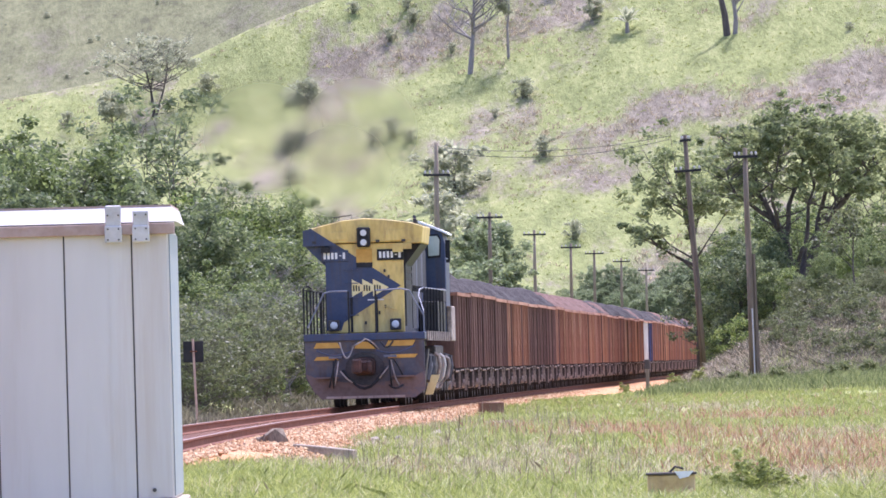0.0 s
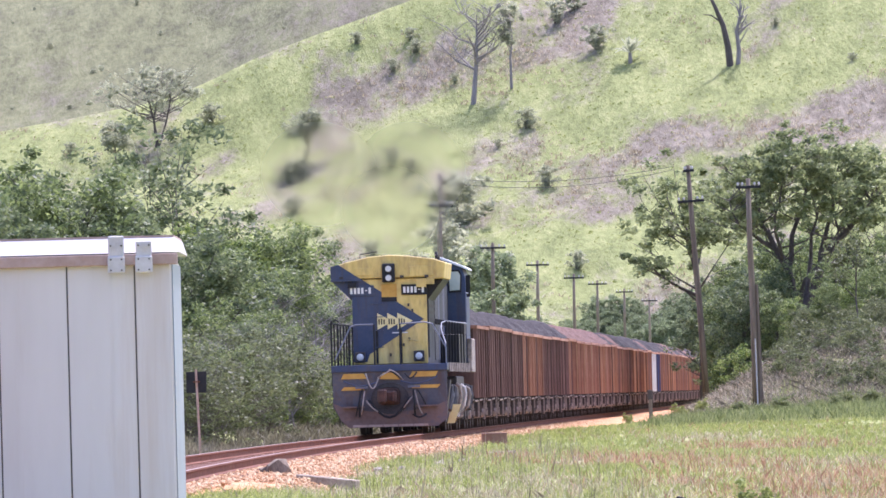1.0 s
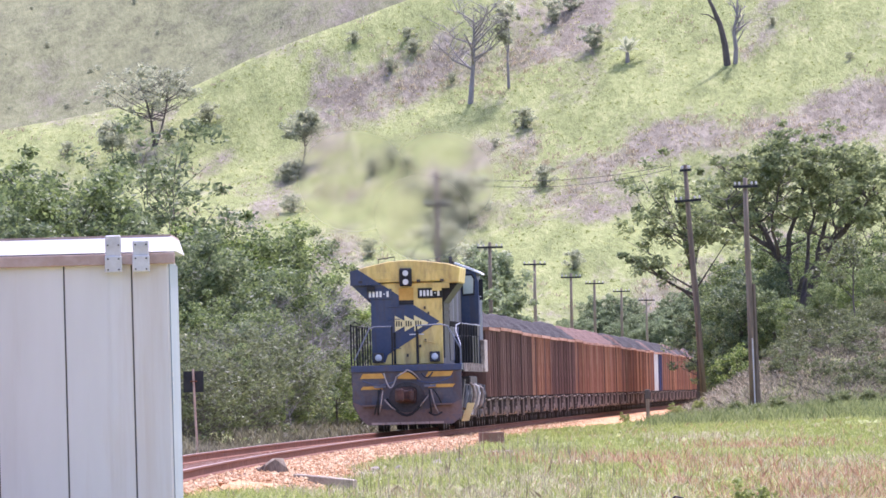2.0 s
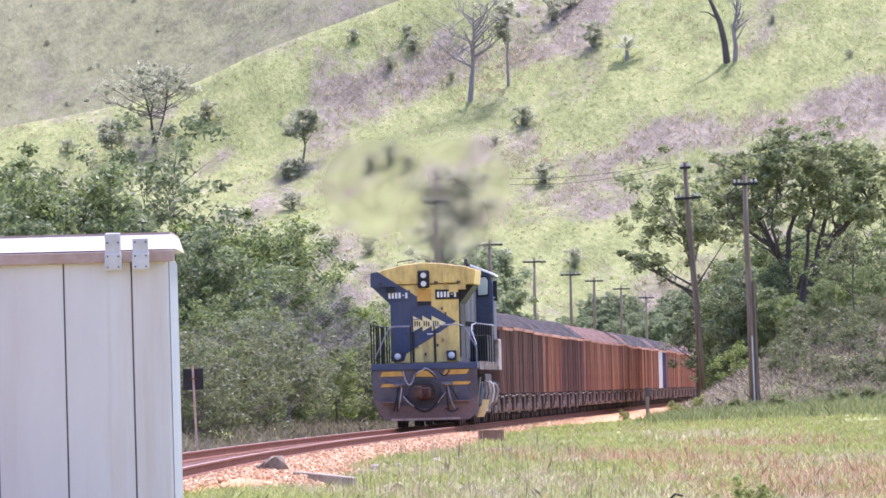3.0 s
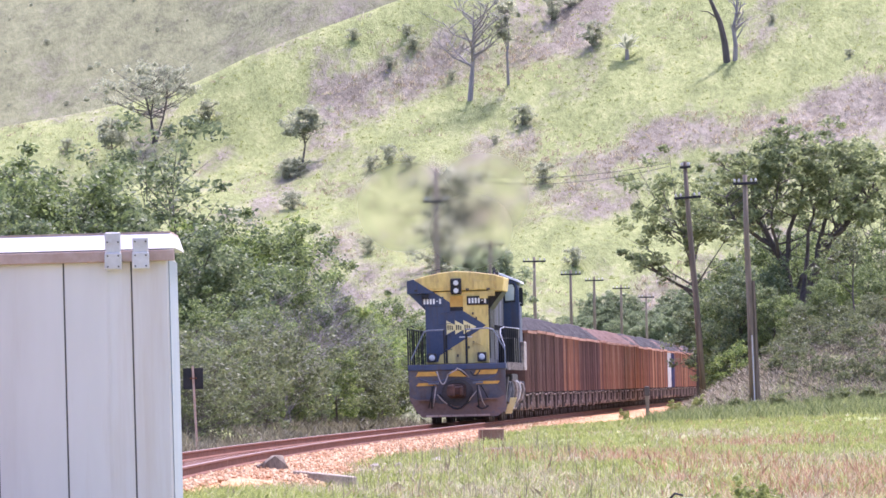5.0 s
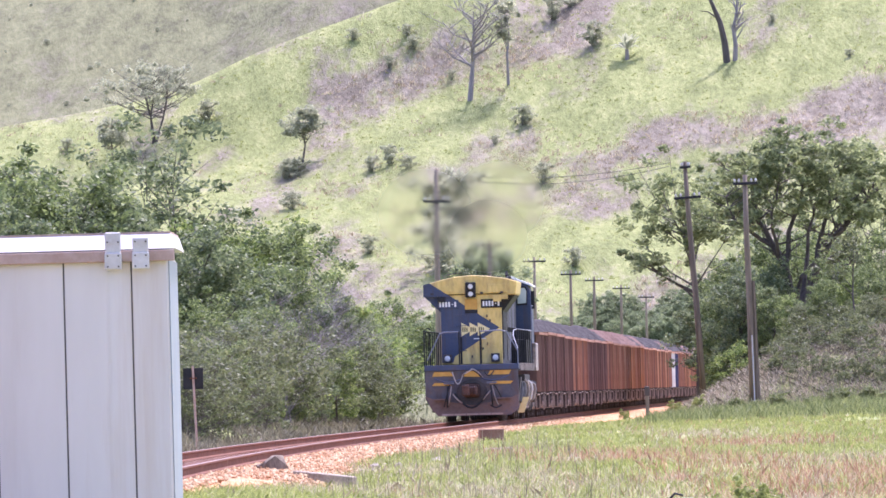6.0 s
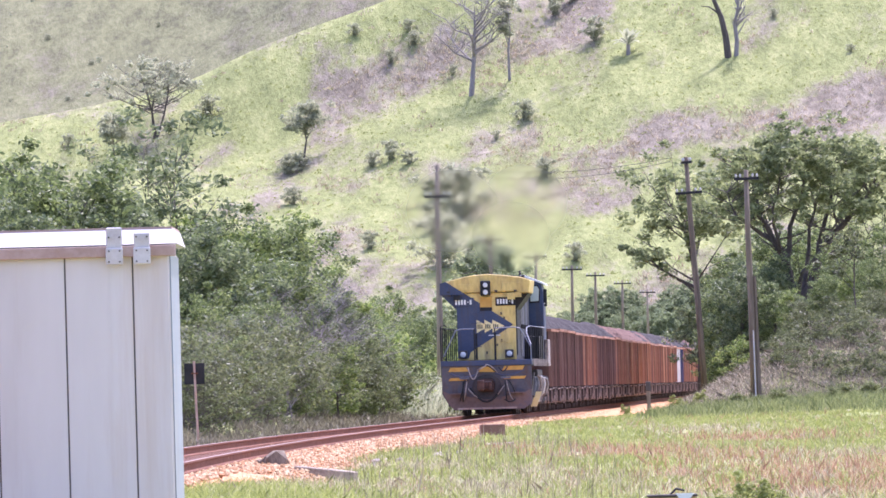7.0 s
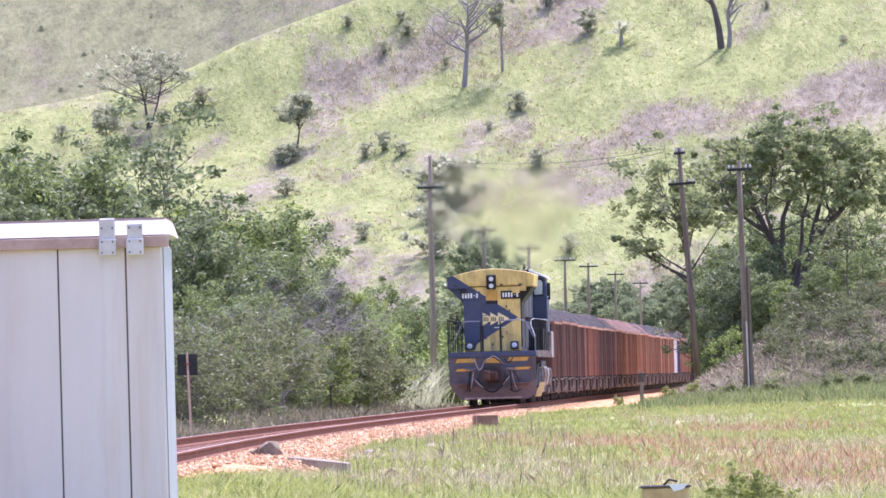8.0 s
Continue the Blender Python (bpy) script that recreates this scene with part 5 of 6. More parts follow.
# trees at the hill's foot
FAR = tree("tree", "grey-green tree at the hill's foot, paled for haze", "tree", 18, 6.0, 2.0, 0.25, 8, 90, 60, 0.14, 0.55, "leaf_foot", low=0.03, group="trees at the hill's foot")
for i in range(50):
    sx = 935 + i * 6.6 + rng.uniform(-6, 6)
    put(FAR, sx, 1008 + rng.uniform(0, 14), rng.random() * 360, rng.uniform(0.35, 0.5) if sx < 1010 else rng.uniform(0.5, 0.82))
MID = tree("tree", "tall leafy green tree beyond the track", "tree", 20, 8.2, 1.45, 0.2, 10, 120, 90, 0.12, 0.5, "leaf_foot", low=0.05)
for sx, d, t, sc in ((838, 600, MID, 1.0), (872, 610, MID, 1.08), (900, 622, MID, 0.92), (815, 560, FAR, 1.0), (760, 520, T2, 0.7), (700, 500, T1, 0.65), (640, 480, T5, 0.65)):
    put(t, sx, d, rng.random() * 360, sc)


# ---------- trees and bushes of the hillside ----------
def hill(t, x, y, turn, scale=1.0):
    stand(t, x, y, turn, scale, t not in first)
    first.add(t)


H1 = tree("bare_tree", "tall leafless grey tree on the hillside", "tree", 31, 13.0, 4.2, 0.36, 16, 0, bark="deadwood", girth=0.36, bare=True)
hill(H1, 3.44, 1103, 30, 0.95)
H2 = tree("tree", "thin tree with a sparse, haze-paled crown on the hillside", "tree", 32, 10.5, 1.5, 0.5, 8, 36, 40, 0.2, 0.6, "leaf_far", "deadwood", girth=0.2, low=0.5)
hill(H2, 7.74, 1103.5, 0, 0.95)
def dead_tree():
    t = tagged(new("dead_tree"), "dead forked tree with one charred and one bleached trunk", "tree")
    r = random.Random(8)
    V, Fc = [], []
    tube_np(V, Fc, [(0, 0, -0.4), (-0.25, 0, 2.2), (-0.7, 0, 4.4), (-1.5, 0, 6.4), (-2.5, 0, 8.6)], [0.42, 0.36, 0.3, 0.22, 0.1], 8)
    tube_np(V, Fc, [(-0.9, 0, 4.8), (-2.0, 0, 5.6), (-2.9, 0, 5.7)], [0.12, 0.08, 0.03], 5)
    o = new("charred_trunk", soup("charred_trunk", V, Fc, [M["bark"]]))
    o.parent = t
    V, Fc = [], []
    tube_np(V, Fc, [(0.8, 0, -0.4), (0.95, 0, 1.8), (0.75, 0, 3.6), (1.15, 0, 5.4), (1.3, 0, 8.0)], [0.3, 0.25, 0.2, 0.15, 0.05], 7)
    tips = [Vector((0.75, 0, 3.6)), Vector((1.15, 0, 5.4)), Vector((0.95, 0, 2.6)), Vector((1.2, 0, 4.6))]
    for k in range(18):
        a = tips[k % 4] + Vector((0, 0, r.uniform(-0.4, 0.8)))
        b = a + Vector((r.uniform(-1.4, 2.2), r.uniform(-0.8, 0.8), r.uniform(0.3, 1.9)))
        tube_np(V, Fc, [a, a.lerp(b, 0.5) + Vector((0.15, 0, 0.2)), b], [0.09, 0.06, 0.02], 4)
        for _ in range(2):
            c = b + Vector((r.uniform(-0.7, 0.7), 0, r.uniform(-0.3, 0.8)))
            tube_np(V, Fc, [a.lerp(b, 0.7), c], [0.03, 0.012], 3)
    o = new("bleached_trunk", soup("bleached_trunk", V, Fc, [M["deadwood"]]))
    o.parent = t
    stand(t, 31.8, 1093, 0, 1.0, True)


dead_tree()
H4 = tree("bush", "dark bush on the hill pasture, leaves paled for haze", "bush", 34, 2.6, 1.2, 0.1, 6, 34, 40, 0.16, 0.5, "leaf_far", low=0.05, stems=2, girth=0.08, group="bushes of the hillside")
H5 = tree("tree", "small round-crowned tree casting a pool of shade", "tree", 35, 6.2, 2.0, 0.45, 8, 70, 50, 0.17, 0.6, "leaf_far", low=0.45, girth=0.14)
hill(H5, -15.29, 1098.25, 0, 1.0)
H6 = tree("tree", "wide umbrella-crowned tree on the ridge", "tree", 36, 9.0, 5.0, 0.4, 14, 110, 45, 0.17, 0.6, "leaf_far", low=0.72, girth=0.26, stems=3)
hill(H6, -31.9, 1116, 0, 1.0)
hill(H5, -36.5, 1110, 100, 0.9)
# the pair near y 1094 is added as the round tree's pool of shade
for x, y, s in ((17.46, 1107.7, 0.95), (9.1, 1092, 0.8), (1.0, 1063.5, 2.1), (-0.5, 1046, 2.0), (3.5, 1040, 1.6), (-25.9, 1118, 0.8), (-9.6, 1124, 0.5), (-5.6, 1088.7, 0.75), (-7.5, 1088, 0.6), (-3.7, 1085, 0.55),
                (-16.1, 1079.7, 0.7), (-7.8, 1058, 0.7), (13.6, 1042, 0.7), (11.2, 1071, 0.8), (-16.8, 1094, 0.75), (-15.6, 1094.5, 0.7), (-5.5, 1116.5, 0.5), (13.1, 1118.5, 0.9), (15.0, 1121, 0.8), (-2.6, 1118, 0.6),
                (-3.4, 1121, 0.5), (1.5, 1110, 0.4), (-12, 1060, 0.5), (-1.5, 1075, 0.45), (6, 1088, 0.35), (37, 1100, 0.35), (45, 1086, 0.3), (-42, 1118, 0.5), (-46, 1112, 0.45), (-38, 1100, 0.6), (24, 1052, 0.4)):
    hill(H4, x, y, (x * 77) % 360, s)
for i in range(100):
    a, b = rng.uniform(-62, 4), rng.uniform(1262, 1420)
    hill(H4, a * b / 1260, b, rng.random() * 360, 0.1 + 0.22 * rng.random() ** 2)


def palm():
    t = tagged(new("palm_shrub"), "low spiky palm on the pasture", "palm")
    V, Fc = [], []
    tube_np(V, Fc, [(0, 0, -0.2), (0, 0, 0.9)], [0.2, 0.16], 7)
    o = new("stem", soup("stem", V, Fc, [M["deadwood"]]))
    o.parent = t
    r = random.Random(4)
    for k in range(22):
        an, el = k * 2.4, r.uniform(0.1, 1.4)
        d = Vector((math.cos(an) * math.cos(el), math.sin(an) * math.cos(el), math.sin(el)))
        p0, p2 = Vector((0, 0, 0.9)), Vector((0, 0, 0.9)) + d * 1.9 + Vector((0, 0, -0.4))
        p1 = p0.lerp(p2, 0.55) + Vector((0, 0, 0.3))
        side = d.cross(Vector((0, 0, 1))).normalized() * 0.22
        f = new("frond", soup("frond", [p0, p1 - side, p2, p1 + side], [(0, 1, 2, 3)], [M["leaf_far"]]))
        f.parent = t
    stand(t, 20.94, 1101, 0, 1.3, True)


palm()


# ---------- grass ----------
def blades(rng, x, y, z, h, w, per, lean=0.35, spread=0.12):
    n = len(x)
    P = np.repeat(np.stack([x, y, z], 1), per, 0)
    H, W = np.repeat(h, per), np.repeat(w, per)
    m = n * per
    P[:, :2] += rng.normal(size=(m, 2)) * spread * np.repeat(np.maximum(h, 0.15), per)[:, None] / 0.3
    H = H * (0.5 + 0.7 * rng.random(m))
    a = rng.random(m) * np.pi
    side = np.stack([np.cos(a), np.sin(a) * 0.4, np.zeros(m)], 1) * W[:, None]
    l = rng.normal(size=(m, 2)) * lean * H[:, None]
    mid = P + np.stack([l[:, 0] * 0.35, l[:, 1] * 0.35, H * 0.6], 1)
    tip = P + np.stack([l[:, 0], l[:, 1], H], 1)
    V = np.stack([P - side, P + side, mid + side * 0.6, tip, mid - side * 0.6], 1).reshape(-1, 3)
    return V, [(5 * i, 5 * i + 1, 5 * i + 2, 5 * i + 3, 5 * i + 4) for i in range(m)]


def sward(name, label, seed, n, ylo, yhi, keep, height, material, per=5, lean=0.35, width=1.0, bias=1.0):
    """Tufts strewn over the part of the verge that keep(x, y, d) marks, thinner with distance."""
    rng = np.random.default_rng(seed)
    y = ylo + (yhi - ylo) * rng.random(n) ** bias
    x = (rng.random(n) * 2 - 1) * (1.5 + 0.047 * y)
    d = x - track_x(y)
    p = keep(x, y, d)
    k = rng.random(n) < p
    x, y = x[k], y[k]
    z = ground_z(x, y) - 0.02
    h = height * (0.6 + 0.8 * rng.random(len(x)))
    w = (0.003 + y * 0.00004) * width * np.ones(len(x))
    V, Fc = blades(rng, x, y, z, h, w, per, lean)
    tagged(new(name, soup(name, V, Fc, [M[material]])), label, "grass", kind="stuff")


def blob(x, y, spots):
    f = np.zeros(len(x))
    for cx, cy, rx, ry in spots:
        f = np.maximum(f, np.exp(-((x - cx) / rx) ** 2 - ((y - cy) / ry) ** 2))
    return f


RED = [(2.7, 184, 1.0, 8), (3.9, 179, 1.0, 8), (4.5, 164, 0.9, 7), (5.5, 160, 0.9, 7), (5.4, 144, 0.9, 8), (6.6, 155, 0.9, 8), (5.8, 132, 0.8, 9), (7.1, 225, 1.6, 10), (1.2, 196, 0.7, 6), (5.0, 140, 1.2, 12), (5.6, 125, 1.0, 12), (4.2, 125, 0.9, 10), (6.0, 150, 1.0, 10), (3.4, 150, 0.6, 9)]
STRAW = [(1.4, 157, 0.8, 8), (0.4, 150, 0.7, 8), (-0.4, 168, 0.7, 8), (6.8, 170, 1.1, 8), (4.2, 114, 0.8, 9), (2.7, 134, 0.6, 7), (-1.7, 170, 0.9, 6), (6.7, 256, 1.6, 12), (3.4, 122, 0.6, 6), (-0.9, 140, 0.9, 10), (0.5, 136, 1.0, 10), (1.7, 145, 0.8, 8), (-1.6, 132, 0.6, 8)]


def right_side(x, y, d):
    return (d > 1.55 + 0.8 * sm(138, 160, y) + 2.0 * sm(325, 365, y) * (1 - sm(425, 440, y))) & ~((x < -1.6) & (y < 70))


def patchy(x, y):
    return 0.5 + 0.5 * waves(x, y * 0.25, 0.9, 4.0)


sward("green_grass", "bright green meadow grass on the verge", 51, 120000, 84, 420, lambda x, y, d: right_side(x, y, d) * (1 - 0.75 * blob(x, y, RED)) * (1 - 0.75 * blob(x, y, STRAW)) * (0.55 + 0.45 * patchy(x, y)), 0.13, "grass", bias=1.9, lean=0.6, per=6)
sward("dry_grass", "pale straw-coloured dry grass on the verge", 52, 80000, 88, 420, lambda x, y, d: right_side(x, y, d) * np.clip(0.05 + 0.8 * blob(x, y, STRAW) + 0.35 * blob(x, y, RED), 0, 1) * (0.3 + 0.7 * (1 - patchy(x, y))), 0.15, "grass_dry", bias=1.7, lean=0.6)
sward("reddish_grass", "reddish seeding grass in patches on the verge", 53, 60000, 110, 330, lambda x, y, d: right_side(x, y, d) * (0.02 + 0.9 * blob(x, y, RED)) * (0.15 + 0.75 * patchy(x * 1.7, y * 2.2)), 0.2, "grass_red", lean=0.4)
sward("tall_stalks", "thin tall weed stalks among the grass", 54, 2600, 112, 260, lambda x, y, d: right_side(x, y, d) * (0.25 + 0.75 * (np.abs(x - 0.2) < 2.2)), 0.36, "leaf_dry", per=3, lean=0.14, width=0.35)
sward("dark_stalks", "thin dark weed stems standing over the grass", 60, 2600, 108, 215, lambda x, y, d: right_side(x, y, d) * (np.abs(x - 0.6) < 2.0) * 0.45, 0.46, "leaf_brown", per=2, lean=0.1, width=0.45)
sward("dark_grass", "deep green rough grass at the bank's foot", 55, 26000, 300, 430, lambda x, y, d: ((d > 5) & (x > 5)) * sm(320, 350, y) * (1 - sm(395, 415, y)), 0.3, "grass_dark", width=1.2)
# dark scrub thickens to the right; its brown also paints in the trees' shade
sward("bank_grass", "dry greyish grass over the cutting's bank", 56, 12000, 385, 470, lambda x, y, d: (d > 4.3) * sm(385, 400, y) * (0.6 + 0.4 * patchy(x, y)), 0.26, "leaf_brown", lean=0.8, width=1.0)
sward("bank_straw", "pale straw grass over the cutting's bank", 59, 60000, 385, 470, lambda x, y, d: (d > 4.3) * sm(385, 400, y) * (0.5 + 0.5 * patchy(x * 0.6, y)) * (1 - 0.7 * sm(14.5, 17, x)), 0.22, "leaf_dry", lean=0.8, width=0.9)
sward("bank_scrub", "olive scrub growing through the bank's grass", 57, 30000, 390, 470, lambda x, y, d: (d > 5) * (x > 11.5) * (0.3 + 0.6 * sm(12, 15, x)), 0.26, "leaf_brown", lean=0.9, width=1.6)
sward("trackside_weeds", "brown dry weeds along the thicket's foot", 58, 26000, 190, 420, lambda x, y, d: ((d < -2.9) & (d > -7)) * 0.8, 0.34, "leaf_brown", lean=0.5, width=1.6)


def hill_tufts(name, label, seed, n, dry, material, h):
    rng = np.random.default_rng(seed)
    y = 1003 + 126 * rng.random(n)
    x = (rng.random(n) * 2 - 1) * 0.047 * y
    f = np.zeros(n)
    for cx, cy, rx, ry, amt in DRY:
        f += amt * 3 * np.exp(-((x - cx) / rx) ** 2 - ((y - cy) / ry) ** 2)
    f = np.clip(f + 0.35 * waves(x, y, 3.0, 2.0), 0, 1)
    k = rng.random(n) < (f if dry else (1 - f) * 0.8)
    x, y = x[k], y[k]
    V, Fc = blades(rng, x, y, ground_z(x, y) - 0.05, h * (0.5 + rng.random(len(x))), 0.07 * np.ones(len(x)), 6, 0.6, 0.2)
    tagged(new(name, soup(name, V, Fc, [M[material]])), label, "grass", kind="stuff")


hill_tufts("hill_tussocks", "dry brown tussocks on the hill pasture", 61, 24000, True, "grass_dry", 0.38)
hill_tufts("hill_grass", "green grass tufts on the hill pasture", 62, 9000, False, "grass", 0.16)


def silver_grass():
    rng = np.random.default_rng(71)
    n = 1500
    y = rng.uniform(398, 428, n)
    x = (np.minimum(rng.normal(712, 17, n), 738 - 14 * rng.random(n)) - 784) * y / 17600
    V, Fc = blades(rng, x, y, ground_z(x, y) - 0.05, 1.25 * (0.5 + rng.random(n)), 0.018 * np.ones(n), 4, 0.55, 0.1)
    tagged(new("silver_grass", soup("silver_grass", V, Fc, [M["leaf_far"]])), "tall pale silvery grass behind the rails", "grass", kind="stuff")


silver_grass()
SC = tree("shrub", "low dusty olive scrub clump on the bank", "shrub", 44, 1.6, 1.0, 0.1, 6, 40, 60, 0.07, 0.32, "leaf_olive", "bark", low=0.0, stems=3, girth=0.04, group="scrub on the bank")
stand(SC, 14.0, 418, 0, 0.8, True)
for i in range(20):
    a, b = rng.uniform(14.4, 20.8), rng.uniform(397, 430)
    stand(SC, a, b, rng.random() * 360, rng.uniform(0.35, 0.85))
GC = tree("grass_clump", "bright green leafy clump at the bank's foot", "bush", 45, 5.0, 3.0, 0.1, 7, 80, 50, 0.25, 1.0, "grass_dark", low=0.0, stems=4, girth=0.06, group="green clumps at the bank's foot")
stand(GC, 12.6, 378, 0, 0.13, True)
for i in range(16):
    stand(GC, rng.uniform(10.5, 16.5), rng.uniform(366, 390), rng.random() * 360, rng.uniform(0.06, 0.12))


# ---------- small trackside things ----------
def sits(x, y):
    return float(ground_z(x, y))


def sign():
    x, y = -5.86, 230.0
    g = tagged(new("trackside_sign"), "black square sign plate on a thin rusty post", "sign")
    z = sits(x, y)
    bm = bmesh.new()
    tube(bm, [(x + 0.07, y, z - 0.3), (x, y, 1.74)], 0.028, 7)
    part("post", bm, M["cab_rust"], g, "rusty brown post")
    boxpart("plate", (x - 0.23, x + 0.24, y + 0.03, y + 0.04, 1.2, 1.69), M["black"], g, bevel=0.004)
    boxpart("clamp", (x - 0.07, x + 0.09, y - 0.034, y + 0.029, 1.44, 1.47), M["rust"], g)


def rock(name, label, x, y, sx, sy, sz, seed, material):
    r = random.Random(seed)
    bm = bmesh.new()
    bmesh.ops.create_icosphere(bm, subdivisions=2, radius=1)
    for v in bm.verts:
        k = 0.75 + 0.45 * noise.noise(v.co * 1.7 + Vector((seed, 0, 0)))
        v.co = Vector((v.co.x * sx, v.co.y * sy, v.co.z * sz)) * k
    o = part(name, bm, material, None)
    o.matrix_basis = pose(x, y, sits(x, y) + sz * 0.35)
    tagged(o, label, "rock")


def block(name, label, x, y, w, d, h, turn, tilt, material, category):
    bm = bmesh.new()
    box(bm, -w / 2, w / 2, -d / 2, d / 2, -0.1, h)
    o = part(name, bm, material, None, bevel=0.015)
    o.matrix_basis = pose(x, y, sits(x, y), 0, tilt, turn)
    tagged(o, label, category)


sign()
rock("boulder", "dark angular rock at the ballast's foot", -2.87, 161.5, 0.4, 0.32, 0.42, 3, M["wood"])
rock("stone", "pale flat stone in the grass", -3.62, 160, 0.24, 0.2, 0.12, 7, M["concrete"])
for i in range(14):
    rock("stone", "small pale stone among the ballast edge", -2.4 + i * 0.2 + rng.uniform(-0.2, 0.2), 163 + i * 2.2 + rng.uniform(-3, 3), rng.uniform(0.07, 0.14), 0.1, rng.uniform(0.05, 0.09), 20 + i, M["concrete"])
block("concrete_beam", "fallen weathered concrete beam lying in the grass", -1.95, 154, 0.95, 0.35, 0.24, -10, 7, M["beam"], "beam")
block("concrete_block", "weathered brown concrete block beside the track", 1.12, 258, 0.64, 0.5, 0.33, 3, 0, M["sleeper"], "block")
block("concrete_slab", "grey concrete slab lying in the grass", 1.12, 224, 0.66, 0.5, 0.1, 2, -2, M["concrete"], "slab")


def marker_post():
    x, y = 7.35, 365.0
    g = tagged(new("marker_post"), "short weathered post with a wider dark head", "post")
    z = sits(x, y)
    boxpart("shaft", (x - 0.065, x + 0.065, y - 0.06, y + 0.06, z - 0.2, z + 0.9), M["wood"], g, bevel=0.01)
    boxpart("head", (x - 0.1, x + 0.1, y - 0.08, y + 0.08, z + 0.9, z + 1.25), M["bark"], g, bevel=0.02)


marker_post()


M["ochre"] = mat("faded_ochre_paint", [(0.4, 0.26, 0.1), (0.55, 0.38, 0.16), (0.6, 0.46, 0.25)], 0.7, 0, 4, 20, 0.1, grime=0.6, dirt=(0.25, 0.16, 0.1))


def crate():
    x, y = 2.19, 98.3
    g = tagged(new("junction_box"), "faded yellow metal box with a torn white scrap on top", "box")
    z = sits(x, y)
    boxpart("case", (x - 0.235, x + 0.235, y, y + 0.3, z - 0.1, z + 0.25), M["ochre"], g, "faded ochre case", bevel=0.01)
    boxpart("lid", (x - 0.25, x + 0.25, y - 0.015, y + 0.315, z + 0.25, z + 0.275), M["bark"], g, "dark rusted lid", bevel=0.006)
    bm = bmesh.new()
    prism(bm, [(x + 0.03, z + 0.285), (x + 0.08, z + 0.21), (x + 0.17, z + 0.23), (x + 0.22, z + 0.285)], y - 0.022, y - 0.016)
    part("scrap", bm, M["white"], g, "torn white scrap")
    bm = bmesh.new()
    tube(bm, [(x - 0.02, y + 0.1, z + 0.27), (x + 0.04, y + 0.1, z + 0.33), (x + 0.12, y + 0.1, z + 0.31)], 0.012)
    part("wire_loop", bm, M["black"], g)


crate()
W1 = tree("weed_bush", "leafy green weed growing in the meadow", "bush", 41, 6.5, 2.6, 0.1, 9, 60, 40, 0.3, 0.9, "grass", low=0.0, stems=4, girth=0.1)
stand(W1, 3.08, 99, 0, 0.075, True)
stand(W1, 3.3, 100, 90, 0.055), stand(W1, 2.85, 101, 40, 0.05)
stand(W1, 6.7, 372, 20, 0.07), stand(W1, 9.3, 402, 60, 0.1), stand(W1, 10.2, 406, 160, 0.1)
FB = tree("flowering_tree", "small tree with red blossom on the bank", "tree", 42, 4.0, 0.9, 0.5, 6, 24, 40, 0.1, 0.35, "flower", low=0.7, girth=0.06)
stand(FB, 20.3, 440, 0, 0.5, True)
SB = tree("sapling", "slim sapling with thin foliage on the dry bank", "tree", 43, 4.6, 0.9, 0.45, 7, 30, 30, 0.1, 0.35, "leaf_olive", low=0.5, girth=0.06)
stand(SB, 17.9, 432, 0, 1.0, True)


def wire(a, b, sag):
    bm = bmesh.new()
    pts = [Vector(a).lerp(Vector(b), i / 12) - Vector((0, 0, sag * 4 * (i / 12) * (1 - i / 12))) for i in range(13)]
    tube(bm, pts, 0.012, 4)
    o = part("overhead_wire", bm, M["black"])
    tagged(o, "thin sagging overhead wire between two poles", "wire", "wires over the track")


wire((0.25, 430, 10.35), (10.1, 440, 10.85), 0.35)
wire((0.3, 430, 10.15), (10.1, 440, 10.7), 0.45)


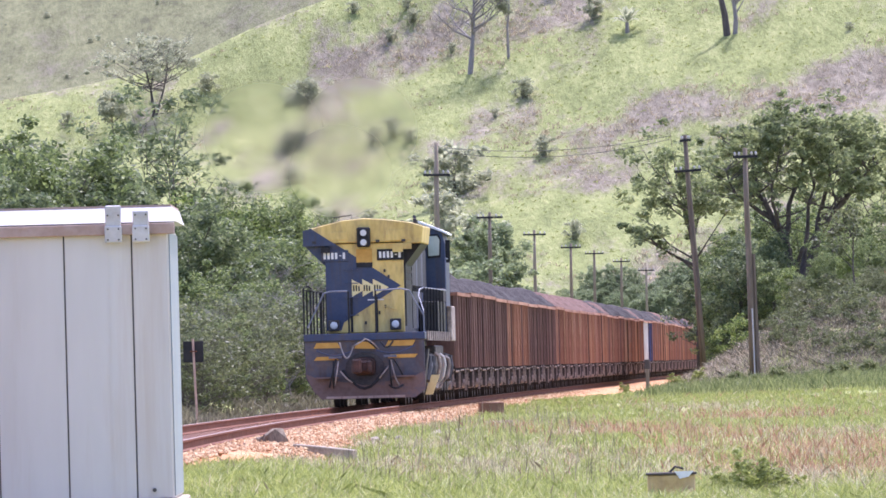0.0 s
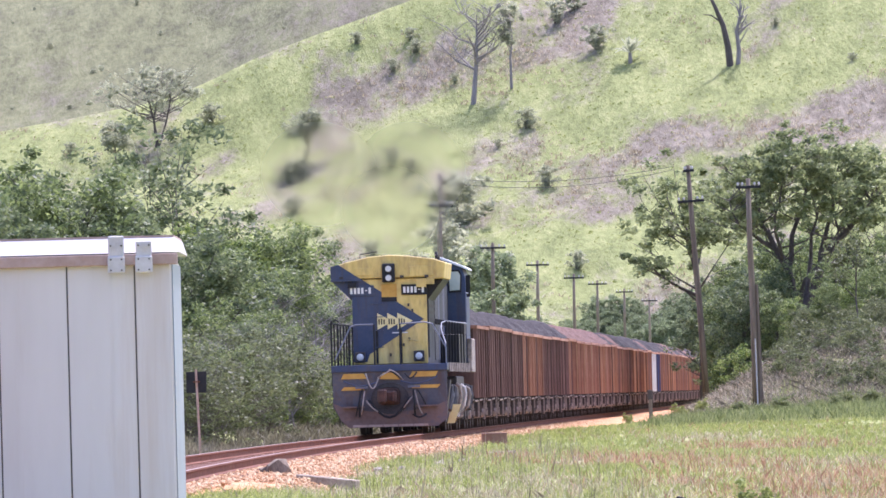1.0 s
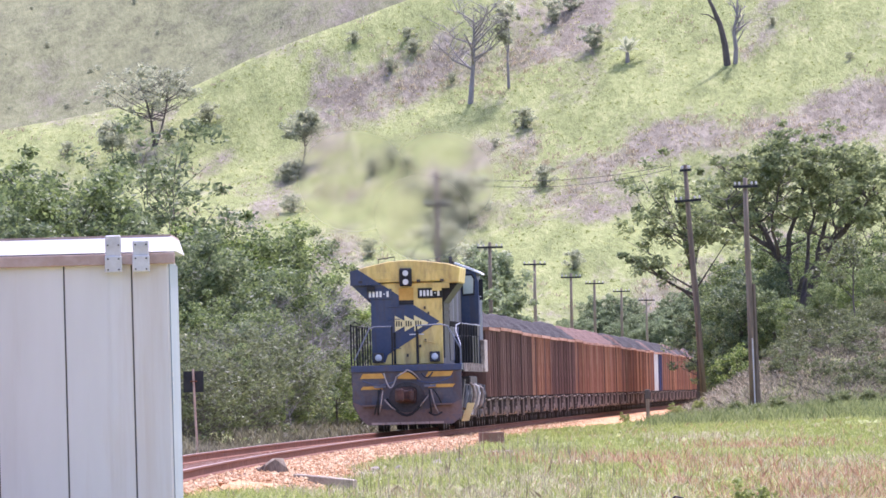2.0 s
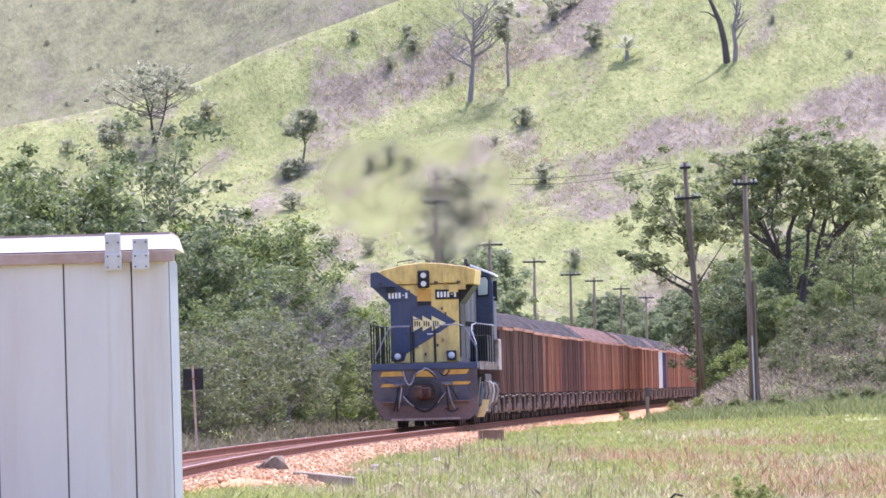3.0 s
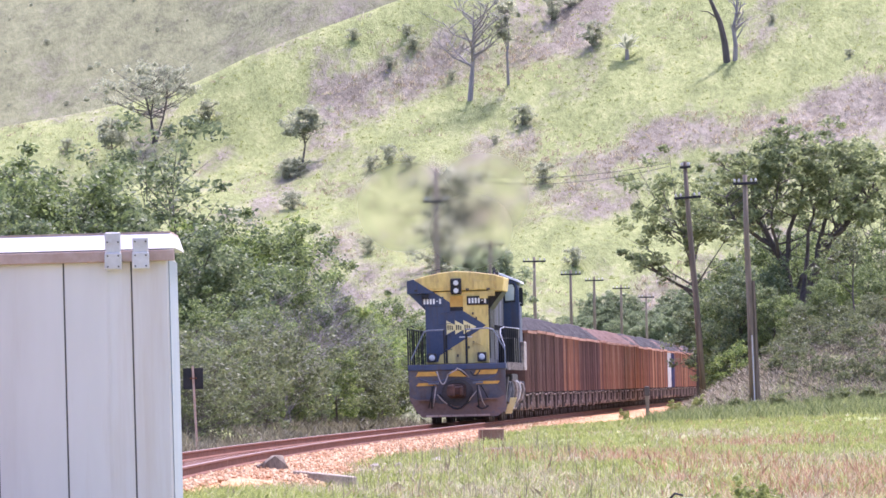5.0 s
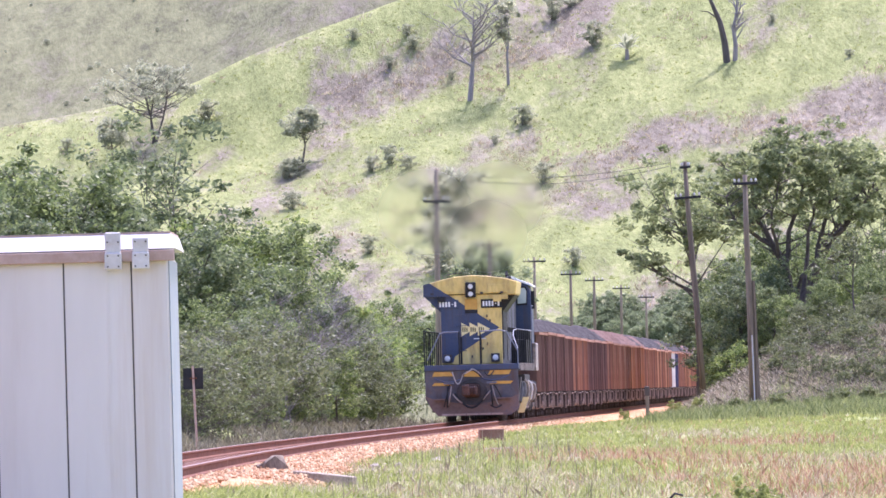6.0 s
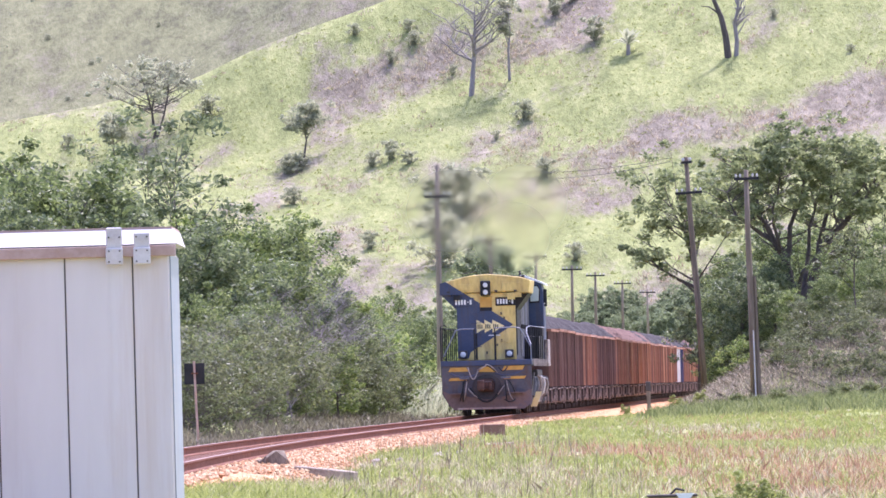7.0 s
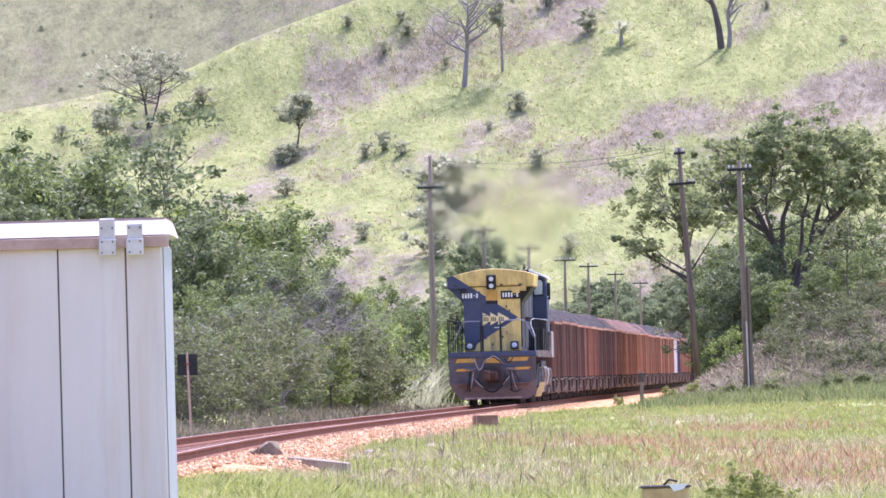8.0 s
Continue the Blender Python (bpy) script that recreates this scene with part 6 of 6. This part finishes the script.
# ---------- exhaust haze above the locomotive ----------
def heat_mat():
    """Hot air: it bends light a little and unevenly, so that what lies behind it swims; thinning out at the rim."""
    m = bpy.data.materials.new("hot_exhaust_air")
    m.use_nodes = True
    N, L = m.node_tree.nodes, m.node_tree.links
    N.remove(N["Principled BSDF"])
    rf, df, tr = N.new("ShaderNodeBsdfRefraction"), N.new("ShaderNodeBsdfDiffuse"), N.new("ShaderNodeBsdfTransparent")
    rf.inputs["Color"].default_value = (0.985, 0.975, 0.965, 1)
    rf.inputs["Roughness"].default_value, rf.inputs["IOR"].default_value = 0.5, 1.0012
    df.inputs["Color"].default_value = (0.5, 0.45, 0.42, 1)
    tc, sp, n = N.new("ShaderNodeTexCoord"), N.new("ShaderNodeSeparateXYZ"), N.new("ShaderNodeTexNoise")
    L.new(tc.outputs["Object"], sp.inputs[0]), L.new(tc.outputs["Object"], n.inputs["Vector"])
    n.inputs["Scale"].default_value, n.inputs["Detail"].default_value = 1.6, 3

    def op(kind, p, q):
        o = N.new("ShaderNodeMath")
        o.operation, o.use_clamp = kind, kind != "ADD"
        for i, v in enumerate((p, q)):
            if isinstance(v, float):
                o.inputs[i].default_value = v
            else:
                L.new(v, o.inputs[i])
        return o.outputs[0]

    rr = op("ADD", op("POWER", op("ABSOLUTE", sp.outputs[0], 0.0), 2.0), op("POWER", op("ABSOLUTE", sp.outputs[2], 0.0), 2.0))
    body = op("MULTIPLY", op("POWER", op("SUBTRACT", 1.0, rr), 2.2), 0.8)
    soot, mix = N.new("ShaderNodeMixShader"), N.new("ShaderNodeMixShader")
    L.new(op("MULTIPLY", n.outputs[0], 0.05), soot.inputs[0])
    L.new(rf.outputs[0], soot.inputs[1]), L.new(df.outputs[0], soot.inputs[2])
    L.new(body, mix.inputs[0]), L.new(tr.outputs[0], mix.inputs[1]), L.new(soot.outputs[0], mix.inputs[2])
    L.new(mix.outputs[0], N["Material Output"].inputs[0])
    return m


def exhaust():
    g = tagged(new("exhaust_haze"), "shimmering hot brownish diesel exhaust above the stack", "smoke")
    m = heat_mat()
    for dx, dy, dz, r in ((0.4, 10.5, 6.1, 2.1), (-1.6, 13.5, 7.1, 2.5), (0.9, 16.5, 7.3, 2.4)):
        bm = bmesh.new()
        bmesh.ops.create_icosphere(bm, subdivisions=4, radius=1.0)
        o = part("wisp", bm, m, g, smooth=True)
        o.matrix_basis = Matrix.Translation((dx, dy, dz)) @ Matrix.Diagonal((r, r * 0.6, r * 0.9, 1))
    return g


SMOKE = exhaust()


def motions():
    speed = 11.85

    def at(y):
        slope = math.degrees(math.atan(float(track_x(y + 5) - track_x(y - 5)) / 10))
        return pose(float(track_x(y)), y, float(track_z(y)), 0, 0, -slope)

    rows = [i * 0.5 for i in range(17)]
    walk(LOCO, [(t, at(249 + speed * t)) for t in rows])
    # the haze lags behind the stack and leans over as the train runs
    walk(SMOKE, [(t, pose(float(track_x(249 + speed * t)) + min(-1.0 + 0.35 * t, 0.6), 249 + speed * t, 0, 0, 4 * math.sin(t * 0.9), 0)) for t in rows])
    for i, w in enumerate(WAGONS):
        walk(w, [(t, at(249 + 20.4 + WAG_PITCH * i + speed * t)) for t in rows])
    # rolling wheels
    sets = [(o, 0.52) for o in LOCO_WHEELS]
    for w in WAGONS[:2]:
        sets += [(o, 0.42) for o in w.children if o.name.startswith("wheelset")]
    for o, r in sets:
        p = o.matrix_basis.translation.copy()
        walk(o, [(k / 30, pose(p.x, p.y, p.z, -math.degrees(speed * k / 30 / r) % 360)) for k in range(241)])


motions()
